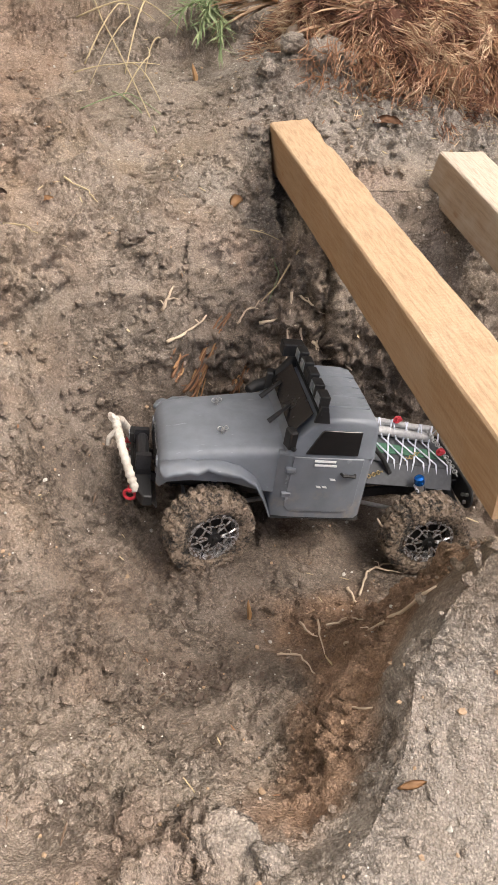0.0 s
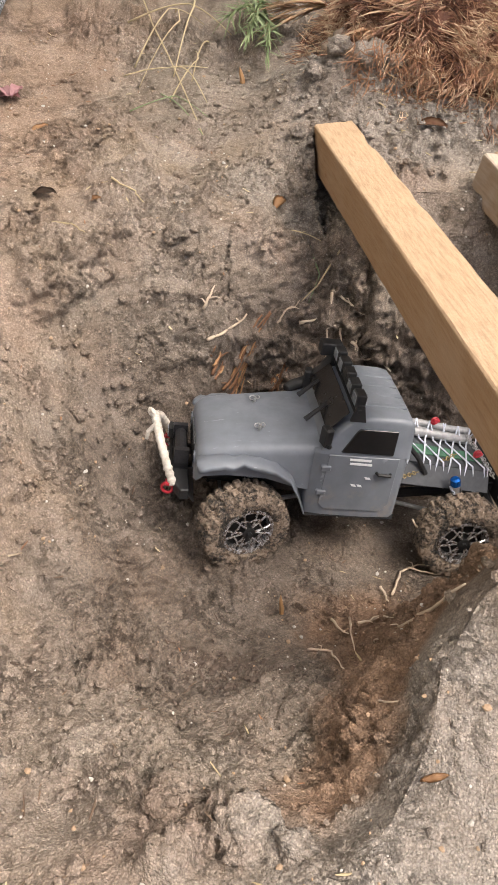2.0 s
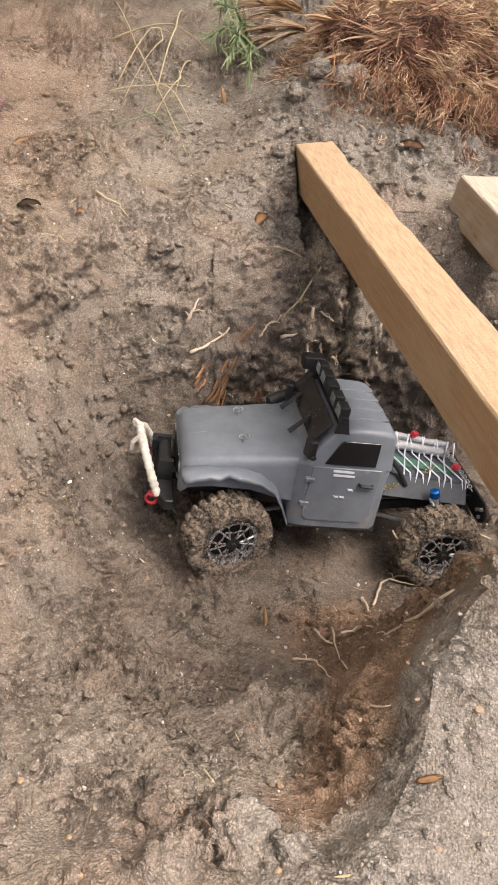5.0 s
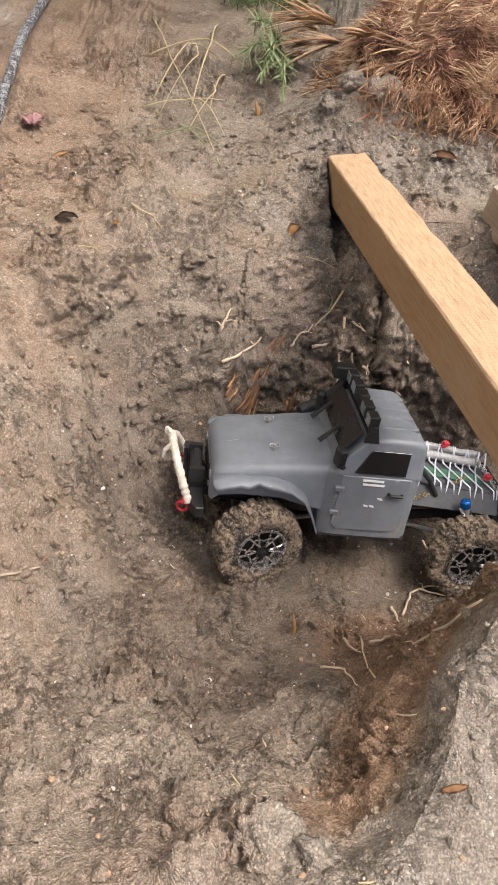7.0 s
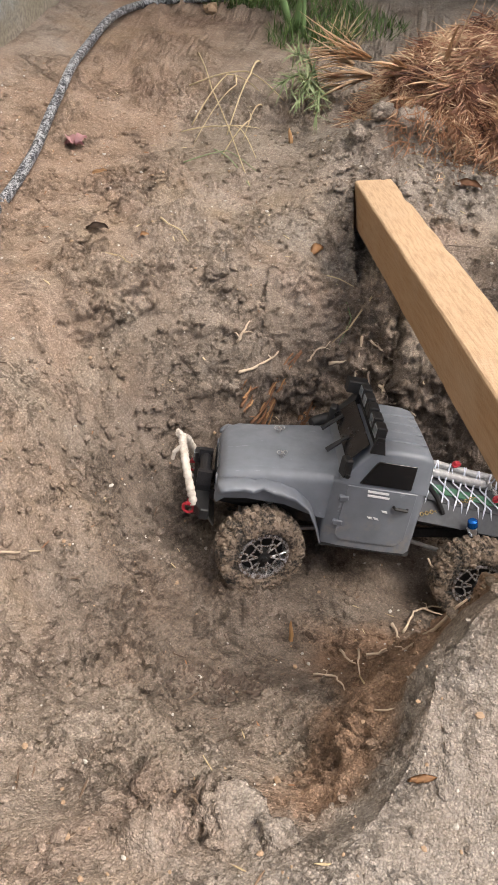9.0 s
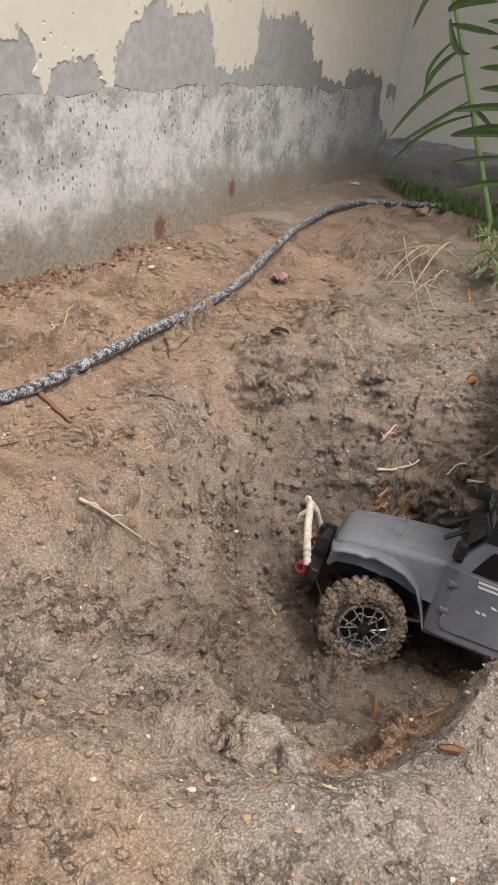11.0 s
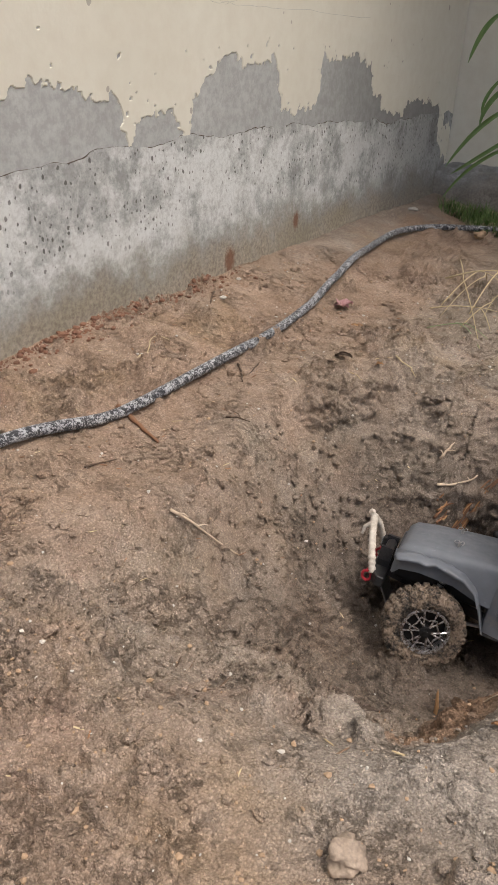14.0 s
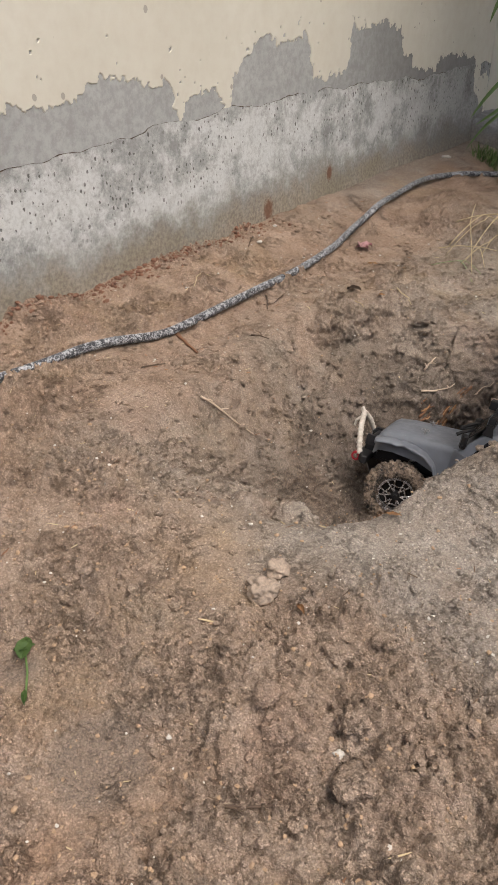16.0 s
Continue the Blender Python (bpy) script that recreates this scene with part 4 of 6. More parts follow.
DRY = "thin dry straw-coloured grass stalk lying on the earth"
for pts, r, mt, rise in (([(-0.337, 1.79), (-0.259, 1.572), (-0.13, 1.31)], 0.0017, STRAW, 0.03), ([(-0.207, 1.82), (-0.186, 1.583), (-0.205, 1.47)], 0.0022, STRAW, 0.05), ([(-0.291, 1.464), (-0.216, 1.47), (-0.15, 1.5)], 0.0013, STRAW, 0.015),
                         ([(-0.219, 1.425), (-0.129, 1.307)], 0.0014, SILVERGREEN, 0.012), ([(-0.21, 1.497), (-0.135, 1.389)], 0.0014, STRAW, 0.02), ([(-0.31, 1.60), (-0.20, 1.62), (-0.12, 1.6)], 0.0018, STRAW, 0.03),
                         ([(-0.24, 1.7), (-0.2, 1.52), (-0.26, 1.44)], 0.0014, STRAW, 0.06), ([(-0.15, 1.56), (-0.17, 1.45)], 0.0017, STRAW, 0.03), ([(-0.26, 1.36), (-0.19, 1.40), (-0.13, 1.36)], 0.0011, SILVERGREEN, 0.014),
                         ([(0.102, 1.103), (0.075, 1.072), (0.054, 1.046)], 0.0016, STRAW, 0.006), ([(0.058, 1.125), (0.069, 1.096), (0.077, 1.083), (0.065, 1.061)], 0.0013, SILVERGREEN, 0.006), ([(0.02, 1.13), (0.075, 1.125)], 0.0011, STRAW, 0.004),
                         ([(-0.28, 1.5), (-0.23, 1.58), (-0.17, 1.64)], 0.0015, STRAW, 0.04), ([(-0.2, 1.4), (-0.16, 1.46), (-0.18, 1.55)], 0.0013, STRAW, 0.035)):
    stem(pts, r, mt, DRY, rise)


def leaf_mesh(bm, length, width, curl, seed, thick=0.0006):
    rng = random.Random(seed)
    n = 7
    rows = []
    for i in range(n + 1):
        u = i / n
        w = width * math.sin(math.pi * min(1, u * 0.94 + 0.05)) ** 0.8
        z = curl * math.sin(math.pi * u) + rng.uniform(-0.0008, 0.0008)
        rows.append([bm.verts.new((length * (u - 0.5), s * w / 2, z + abs(s) * curl * 0.7 * rng.uniform(0.6, 1.3))) for s in (-1, -0.5, 0, 0.5, 1)])
    fs = []
    for a, b in zip(rows, rows[1:]):
        for k in range(4):
            fs.append(bm.faces.new((a[k], b[k], b[k + 1], a[k + 1])))
    got = bmesh.ops.solidify(bm, geom=fs, thickness=thick)
    return got


def leaf(x, y, length, width, curl, turn, material, label, seed, name="leaf", category="leaf", lift=0.003):
    bm = bmesh.new()
    leaf_mesh(bm, length, width, curl, seed)
    ob = part(name, bm, material, None, "", True)
    ob.matrix_world = Matrix.Translation(at_ground(x, y, lift)) @ pose(0, 0, 0, 8, -6, turn)
    return tagged(ob, label, category)


leaf(-0.394, 1.293, 0.034, 0.011, 0.004, 50, LEAFOR, "curled orange dry leaf on the earth", 1)
leaf(-0.327, 1.097, 0.034, 0.016, 0.006, 10, LEAFDK, "dark rotten curled leaf on the earth", 2)
leaf(0.005, 1.175, 0.030, 0.018, 0.006, 65, LEAFOR, "yellow-brown dry leaf on the bank", 3)
leaf(0.178, 0.348, 0.022, 0.006, 0.0015, 15, LEAFOR, "orange bark chip on the spoil heap", 4, "bark_chip", "bark chip")
leaf(0.182, 0.134, 0.018, 0.007, 0.004, -30, LEAFOR, "brown dry leaf on trodden earth", 5)
leaf(0.222, 1.285, 0.045, 0.022, 0.007, -10, REDROOT, "dark red dry leaf below the palm stump", 6)
leaf(-0.25, 1.085, 0.016, 0.010, 0.003, 20, LEAFOR, "small tan leaf fragment on the earth", 7)
for k, (dx, dy, w, tn) in enumerate(((0, 0, 0.024, 0), (0.012, 0.006, 0.02, 70), (-0.010, 0.004, 0.018, 130))):
    if k == 0:
        WRAP = leaf(-0.464 + dx, 1.368 + dy, 0.036, w, 0.007, tn, PINK, "crumpled faded pink paper scrap on the earth", 20, "paper_scrap", "paper")
    else:
        bm = bmesh.new()
        leaf_mesh(bm, 0.03, w, 0.008, 20 + k)
        ob = part("fold", bm, PINK, WRAP)
        ob.matrix_world = WRAP.matrix_world @ pose(dx, dy, 0.003, 10 * k, 5, tn)


# ---- stones and clods ----
def lump(x, y, size, flat, material, label, name, seed, sink=0.45, jag=0.55):
    rng = random.Random(seed)
    bm = bmesh.new()
    bmesh.ops.create_icosphere(bm, subdivisions=4 if size > 0.02 else 3, radius=size / 2)
    off = Vector((seed * 3.7, seed * 1.9, 0))
    for v in bm.verts:
        n = noise.fractal(v.co / size * 1.9 + off, 0.7, 2.0, 6)
        k = noise.cell(v.co / size * 2.6 + off)
        v.co *= max(0.6, min(1.4, 1 + jag * n * 0.55 + 0.2 * (k - 0.5) + 0.10 * noise.noise(v.co / size * 9 + off)))
        v.co.z *= flat
    ob = part(name, bm, material, None, "", True)
    ob.matrix_world = Matrix.Translation(at_ground(x, y, size / 2 * flat * (1 - sink))) @ pose(0, 0, 0, rng.uniform(-10, 10), rng.uniform(-10, 10), rng.uniform(0, 360))
    return tagged(ob, label, name.replace("_", " "))


CLOD = "crumbly grey-brown clod of sandy earth"
for i, (x, y, s, f) in enumerate(((0.126, 0.14, 0.036, 0.7), (0.118, 0.182, 0.028, 0.8), (0.049, 0.307, 0.052, 0.3), (0.084, 0.297, 0.032, 0.4), (-0.131, 1.050, 0.036, 0.7), (-0.109, 1.036, 0.02, 0.8),
                                  (0.036, 1.39, 0.035, 0.8), (0.075, 1.42, 0.045, 0.7), (0.12, 1.40, 0.05, 0.75), (0.02, 1.29, 0.026, 0.8), (0.165, 1.39, 0.034, 0.8), 
                                  (0.245, 0.11, 0.03, 0.6), (0.30, 0.05, 0.034, 0.6), (0.22, 0.02, 0.028, 0.6), (0.28, 0.14, 0.025, 0.7), (0.33, 0.0, 0.04, 0.6), (0.15, 0.05, 0.026, 0.6), (0.058, 0.981, 0.03, 0.8), (-0.018, 0.326, 0.028, 0.5))):
    tagged(lump(x, y, s, f, DRYCLOD if i < 2 else EARTH, "dry pale clod of crumbly sand" if i < 2 else CLOD, "earth_clod", i + 1, 0.25 if i < 2 else 0.45), group="clods of earth")
lump(-0.384, 2.113, 0.036, 0.7, TANSTONE, "tan stone at the edge of the turf", "stone", 50)
lump(-0.654, 2.257, 0.034, 0.35, STONE, "flat white stone chip beside the wall", "stone", 51)
lump(0.302, 0.02, 0.010, 0.5, STONE, "small pale stone in trodden earth", "stone", 52)
lump(-0.62, 1.12, 0.014, 0.6, STONE, "small white stone chip near the wall", "stone", 53)
lump(-0.365, 1.23, 0.014, 0.5, STONE, "small white stone chip on the earth", "stone", 54)
lump(-0.352, 1.222, 0.009, 0.6, STONE, "tiny white stone chip on the earth", "stone", 55)
lump(-0.66, 1.24, 0.012, 0.6, STONE, "small white stone chip near the wall", "stone", 56)


def scatter(name, count, size, material, label, category, dense, seed, subdiv=1, flat=0.75, area=(-0.69, 0.42, -0.22, 1.6), long=1.0):
    """Many small bits on the soil in one mesh."""
    rng = np.random.default_rng(seed)
    bm = bmesh.new()
    bmesh.ops.create_icosphere(bm, subdivisions=subdiv, radius=1.0)
    base = np.array([v.co[:] for v in bm.verts])
    tris = np.array([[v.index for v in f.verts] for f in bm.faces])
    bm.free()
    xs, ys = rng.uniform(area[0], area[1], count * 12), rng.uniform(area[2], area[3], count * 12)
    keep = rng.random(count * 12) < dense(xs, ys)
    xs, ys = xs[keep][:count], ys[keep][:count]
    n = len(xs)
    z = ground_height(xs, ys)
    z = z + ground_detail(xs, ys, z)
    r = size[0] * (size[1] / size[0]) ** (rng.random(n) ** 2.2)
    v = base[None] * (1 + 0.16 * rng.standard_normal((n, len(base), 1)))
    v = v * np.stack([rng.uniform(0.8, 1.3, n) * long, rng.uniform(0.7, 1.1, n), flat * rng.uniform(0.7, 1.1, n)], 1)[:, None]
    a = rng.uniform(0, 6.28, n)
    c, s = np.cos(a)[:, None], np.sin(a)[:, None]
    v = np.stack([v[..., 0] * c - v[..., 1] * s, v[..., 0] * s + v[..., 1] * c, v[..., 2]], -1) * r[:, None, None]
    v += np.stack([xs, ys, z + 0.25 * r], 1)[:, None]
    f = tris[None] + (np.arange(n) * len(base))[:, None, None]
    me = bpy.data.meshes.new(name)
    me.from_pydata(v.reshape(-1, 3).tolist(), [], f.reshape(-1, 3).tolist())
    me.materials.append(material)
    return tagged(new(name, me), label, category, kind="stuff")


def loose_soil(x, y):
    z = ground_height(x, y)
    heap = np.exp(-(((x - 0.1) / 0.2) ** 2 + ((y - 1.34) / 0.12) ** 2)) + 0.2 * smoothstep(0.0, 0.12, x) * smoothstep(0.5, 0.4, y) * (1 - 0.7 * smoothstep(0.3, 0.15, y))
    return np.clip(0.10 + 0.5 * smoothstep(0.0, 0.6, layers(x, y, 5, 3, 0.5, 91)) + heap + 0.45 * smoothstep(-0.04, -0.1, z) * smoothstep(-0.26, -0.2, z), 0, 1)


scatter("soil_crumbs", 5200, (0.0016, 0.0075), EARTH, "loose crumbs of sandy soil", "soil", loose_soil, 3, 1, 0.8)
scatter("soil_clods", 480, (0.003, 0.008), EARTH, "small broken clods of soil", "soil", loose_soil, 4, 2, 0.75)
scatter("gravel", 1500, (0.0012, 0.0034), TANSTONE, "scattered reddish gravel grains", "gravel", lambda x, y: 0.15 + 0.8 * smoothstep(0.4, 0.1, y), 8)
scatter("wet_crumbs", 420, (0.001, 0.0045), DAMP, "patch of dark wet soil crumbs", "soil", lambda x, y: np.exp(-(((x - 0.010) / 0.045) ** 2 + ((y - 0.506) / 0.022) ** 2)), 9, 1, 0.7, (-0.1, 0.12, 0.42, 0.60))
scatter("grit", 750, (0.0009, 0.003), STONE, "scattered pale grit", "grit", lambda x, y: x * 0 + 0.5, 5)
scatter("wall_crumbs", 900, (0.0016, 0.0075), REDSOIL, "dark red-brown crumbs along the foot of the wall", "soil", lambda x, y: np.exp(-((x + 0.705) / 0.035) ** 2) * smoothstep(1.35, 1.1, y), 12, 1, 0.8, (-0.705, -0.6, 0.1, 1.4))
scatter("bark_litter", 240, (0.0006, 0.0016), REDROOT, "short bits of red-brown bark", "litter", lambda x, y: 0.1 + 0.9 * smoothstep(-0.1, -0.4, x), 13, 1, 0.8, long=6.0)
scatter("stump_litter", 900, (0.0007, 0.0022), REDROOT, "red-brown fibre litter below the stump", "litter", lambda x, y: np.exp(-(((x - 0.34) / 0.16) ** 2 + ((y - 1.375) / 0.05) ** 2)), 17, 1, 0.8, (0.12, 0.6, 1.24, 1.48), 6.0)
scatter("stump_straw", 420, (0.0005, 0.0014), STRAW, "short dry fibres below the stump", "litter", lambda x, y: np.exp(-(((x - 0.36) / 0.16) ** 2 + ((y - 1.36) / 0.06) ** 2)), 18, 1, 0.8, (0.12, 0.6, 1.22, 1.48), 11.0)
scatter("twig_litter", 300, (0.0005, 0.0012), TWIG, "short bits of dark twig and root", "litter", lambda x, y: 0.15 + 0.6 * smoothstep(0.0, 0.6, layers(x, y, 3, 2, 0.5, 19)), 6, 1, 0.8, long=9.0)
scatter("straw_litter", 160, (0.0007, 0.0016), STRAW, "short bits of pale straw", "litter", lambda x, y: x * 0 + 0.4, 7, 1, 0.8, long=8.0)


# ---- palm stump and plants ----
def blade(bm, p, d, length, width, droop, segs=4, fold=0.0):
    """A tapering leaf blade from p towards d that droops."""
    d = Vector(d).normalized()
    side = d.cross(Vector((0, 0, 1)))
    side = side.normalized() if side.length > 1e-3 else Vector((1, 0, 0))
    rows = []
    for k in range(segs + 1):
        u = k / segs
        c = Vector(p) + d * length * u + Vector((0, 0, -droop * length * u * u))
        w = width * (1 - u) ** 0.7 * min(1, 0.55 + 2 * u) / 2
        up = side.cross(d) * (fold * w)
        rows.append([bm.verts.new(c - side * w + up), bm.verts.new(c), bm.verts.new(c + side * w + up)])
    for a, b in zip(rows, rows[1:]):
        for k in range(2):
            bm.faces.new((a[k], a[k + 1], b[k + 1], b[k]))


def fibre(bm, p, d, length, r, rng, curl):
    p, d = Vector(p), Vector(d).normalized()
    pts = [p]
    for _ in range(4):
        d = (d + Vector((rng.gauss(0, curl), rng.gauss(0, curl), rng.gauss(-0.06, curl)))).normalized()
        pts.append(pts[-1] + d * length / 4)
    tube(bm, pts, [r, r, r * 0.9, r * 0.7, r * 0.3], 3, False)


def build_stump():
    stump = tagged(new("palm_stump"), "cut palm stump of red-brown fibre with torn husks", "palm stump")
    cx, cy = 0.315, 1.565
    rng = random.Random(11)

    def core_z(x, y):
        d = math.hypot((x - cx) / 0.28, (y - cy) / 0.24)
        return 0.17 * max(0.0, 1 - d * d) ** 0.6 - 0.02

    bm = bmesh.new()
    bmesh.ops.create_icosphere(bm, subdivisions=5, radius=1)
    for v in bm.verts:
        n = noise.fractal(v.co * 3, 0.8, 2.0, 5)
        v.co = Vector((cx + v.co.x * 0.24 * (1 + 0.25 * n), cy + v.co.y * 0.21 * (1 + 0.25 * n), max(-0.06, v.co.z * 0.10 * (1 + 0.5 * n))))
    part("core", bm, FIBRE, stump, "matted dark fibre core", True)
    for mat_, count, lab in ((FIBRE, 15000, "mass of red-brown fibres"), (FIBRE2, 9000, "bleached straw-coloured fibres")):
        bm = bmesh.new()
        for _ in range(count):
            a, q = rng.uniform(0, 2 * math.pi), math.sqrt(rng.random())
            x, y = cx + 0.31 * q * math.cos(a), cy + 0.27 * q * math.sin(a)
            z = core_z(x, y) + rng.uniform(0.0, 0.035)
            clump = noise.noise(Vector((x * 24, y * 24, 0))) * 7.0
            out = Vector((x - cx, y - cy - 0.05, 0)).normalized() if q > 0.05 else Vector((0, -1, 0))
            d = out * 0.8 + Vector((math.cos(clump), math.sin(clump), 0)) * 1.3 + Vector((0, -0.25, rng.uniform(-0.25, 0.35)))
            d = d + Vector((rng.gauss(0, 0.5), rng.gauss(0, 0.5), rng.gauss(0, 0.3)))
            fibre(bm, (x, y, z + 0.022 * noise.noise(Vector((x * 30, y * 30, 4)))), d, rng.uniform(0.012, 0.046), rng.uniform(0.00035, 0.0010), rng, 0.10)
        tagged(part("fibres", bm, mat_, stump, lab), kind="stuff")
    # torn leaf bases
    sx, sy = -0.06, -0.035
    for i, (x, y, z, d, ln, w) in enumerate(((0.06, 1.66, 0.07, (-0.9, 0.1, 0.25), 0.11, 0.035), (0.05, 1.63, 0.055, (-1, -0.1, 0.1), 0.10, 0.022), (0.07, 1.68, 0.085, (-0.8, -0.1, 0.35), 0.10, 0.02), (0.05, 1.60, 0.05, (-1, -0.25, -0.05), 0.08, 0.014),
                                             (0.20, 1.47, 0.06, (-0.7, -0.5, -0.3), 0.10, 0.040), (0.23, 1.45, 0.05, (-0.6, -0.6, -0.2), 0.07, 0.02), (0.22, 1.54, 0.11, (0.3, -0.2, 0.5), 0.14, 0.018), (0.30, 1.60, 0.16, (0.2, 0.4, 0.7), 0.16, 0.014), (0.33, 1.44, 0.05, (0.6, -0.5, -0.1), 0.05, 0.010), (0.09, 1.64, 0.09, (-0.95, -0.05, 0.3), 0.14, 0.04), (0.10, 1.61, 0.07, (-0.95, -0.2, 0.05), 0.12, 0.03), (0.19, 1.50, 0.08, (-0.5, -0.7, 0.0), 0.12, 0.05), (0.40, 1.45, 0.08, (0.3, -0.8, 0.1), 0.10, 0.03), (0.28, 1.42, 0.05, (-0.4, -0.8, -0.2), 0.07, 0.02), (0.25, 1.50, 0.10, (-0.7, -0.3, 0.2), 0.11, 0.05), (0.33, 1.52, 0.13, (0.7, -0.3, 0.2), 0.12, 0.04), (0.45, 1.50, 0.10, (0.8, -0.2, 0.1), 0.12, 0.04), (0.21, 1.46, 0.05, (-0.3, -0.9, -0.1), 0.08, 0.05), (0.16, 1.56, 0.10, (-0.6, -0.5, 0.3), 0.10, 0.04))):
        bm = bmesh.new()
        rr = random.Random(i)
        for s in range(13):
            dd = Vector(d) + Vector((rr.uniform(-0.3, 0.3), rr.uniform(-0.35, 0.35), rr.uniform(-0.3, 0.3)))
            blade(bm, (x + sx + rr.uniform(-0.006, 0.006), y + sy + rr.uniform(-0.006, 0.006), z + rr.uniform(-0.004, 0.004)), dd, ln * rr.uniform(0.4, 1.1), min(0.016, w * rr.uniform(0.15, 0.5)), rr.uniform(-0.1, 0.5), 5, 0.6)
        bmesh.ops.solidify(bm, geom=list(bm.faces), thickness=0.001)
        part("torn_husk", bm, HUSK, stump, "split pale leaf base")
    bm = bmesh.new()
    bmesh.ops.create_icosphere(bm, subdivisions=4, radius=0.034)
    for v in bm.verts:
        v.co *= 1 + 0.7 * noise.fractal(v.co * 34, 0.8, 2.0, 5)
        v.co = v.co + Vector((0.085, 1.50, 0.022))
    part("root_lump", bm, DRYCLOD, stump, "earthy grey lump of root", True)
    # hanging rootlets along the near foot
    bm = bmesh.new()
    for _ in range(1800):
        x = rng.uniform(0.09, 0.55)
        y = 1.36 + 0.10 * abs(x - 0.34) + rng.uniform(-0.03, 0.06)
        fibre(bm, (x, y, rng.uniform(0.02, 0.10)), (rng.uniform(-0.5, 0.5), -0.7, rng.uniform(-0.9, 0.0)), rng.uniform(0.012, 0.045), rng.uniform(0.0004, 0.0011), rng, 0.28)
    tagged(part("rootlets", bm, REDROOT, stump, "dark hanging rootlets"), kind="stuff")
    bm = bmesh.new()
    tube(bm, [at_ground(0.335, 1.37, 0.02), (0.36, 1.365, 0.062), (0.375, 1.35, 0.05)], [0.004, 0.0038, 0.003], 7)
    part("cut_root", bm, ROOT, stump, "pale cut root")


build_stump()


def grass_patch(name, spots, count, height, width, material, label, seed, lean=0.5):
    rng = random.Random(seed)
    bm = bmesh.new()
    for _ in range(count):
        x, y, r = spots[rng.randrange(len(spots))]
        a, q = rng.uniform(0, 6.28), math.sqrt(rng.random())
        gx, gy = x + r * q * math.cos(a), y + r * q * math.sin(a)
        p = (gx, gy, float(ground_height(gx, gy)) - 0.004)
        blade(bm, p, (rng.uniform(-lean, lean), rng.uniform(-lean, lean), 1), height * rng.uniform(0.5, 1.2), width * rng.uniform(0.7, 1.3), rng.uniform(0.1, 0.6), 3, 0.3)
    return tagged(part(name, bm, material), label, "grass", kind="stuff")


grass_patch("turf", ((-0.52, 2.42, 0.10), (-0.40, 2.36, 0.13), (-0.28, 2.30, 0.14), (-0.15, 2.25, 0.14), (-0.35, 2.24, 0.10), (-0.05, 2.1, 0.14), (-0.12, 1.98, 0.10)), 3400, 0.055, 0.0032, DARKGREEN, "short dark green turf by the wall footing", 21, 0.9)
grass_patch("tall_grass", ((0.47, 1.37, 0.04), (0.51, 1.42, 0.06), (0.54, 1.50, 0.08)), 190, 0.12, 0.0045, GREEN, "long green grass beside the palm stump", 22, 0.9)
grass_patch("dry_grass", ((0.45, 1.40, 0.06), (0.55, 1.36, 0.08), (-0.05, 1.95, 0.05), (0.52, 1.5, 0.08)), 220, 0.11, 0.003, STRAW, "dry straw-coloured grass beside the palm stump", 23, 1.1)


def build_needle_plant():
    plant = tagged(new("needle_plant"), "small grey-green needle-leaved plant beside the stump", "plant")
    base = Vector(at_ground(-0.055, 1.61, 0.02))
    rng = random.Random(31)
    for tip in ((-0.045, 1.485, 0.02), (-0.085, 1.51, 0.03), (-0.13, 1.56, 0.04), (-0.075, 1.54, 0.06), (-0.11, 1.60, 0.085)):
        tip = Vector(tip)
        bm = bmesh.new()
        mid = base.lerp(tip, 0.5) + Vector((0, 0, 0.03))
        pts = [base, base.lerp(mid, 0.6), mid, mid.lerp(tip, 0.6), tip]
        tube(bm, pts, [0.003, 0.0028, 0.0024, 0.002, 0.0012], 6)
        st = part("stem", bm, SILVERGREEN, plant)
        bm = bmesh.new()
        for _ in range(46):
            u = rng.uniform(0.25, 1.0)
            p = base.lerp(mid, u * 2) if u < 0.5 else mid.lerp(tip, u * 2 - 1)
            d = (tip - base).normalized() * 0.6 + Vector((rng.gauss(0, 0.7), rng.gauss(0, 0.7), rng.gauss(-0.1, 0.6)))
            blade(bm, p, d, rng.uniform(0.022, 0.048), 0.0042, 0.15, 3, 0.4)
        tagged(part("needles", bm, SILVERGREEN, st, "narrow grey-green needles"), kind="stuff")


build_needle_plant()


def leaflet(points, width, parent):
    """A folded lance-shaped blade along a line, wide in the middle."""
    P = [Vector(p) for p in points]
    if len(P) == 2:
        P.insert(1, (P[0] + P[1]) / 2 + Vector((0, 0, 0.006)))
    bm = bmesh.new()
    rows, n = [], 9
    for k in range(n + 1):
        u = k / n
        c = (1 - u) ** 2 * P[0] + 2 * u * (1 - u) * (2 * P[1] - (P[0] + P[2]) / 2) + u * u * P[2]
        d = (P[2] - P[0]).normalized()
        side = d.cross(Vector((0.15, 1, 0.25))).normalized()
        w = width / 2 * (0.15 + 0.85 * math.sin(math.pi * min(1, 0.08 + 0.92 * u)) ** 0.7) * (1 if u < 0.98 else 0.1)
        rows.append([bm.verts.new(c - side * w), bm.verts.new(c + Vector((0, 0.35 * w, 0))), bm.verts.new(c + side * w)])
    for r0, r1 in zip(rows, rows[1:]):
        for k in range(2):
            bm.faces.new((r0[k], r0[k + 1], r1[k + 1], r1[k]))
    bmesh.ops.solidify(bm, geom=list(bm.faces), thickness=0.0006)
    part("leaflet", bm, PALMGREEN, parent)


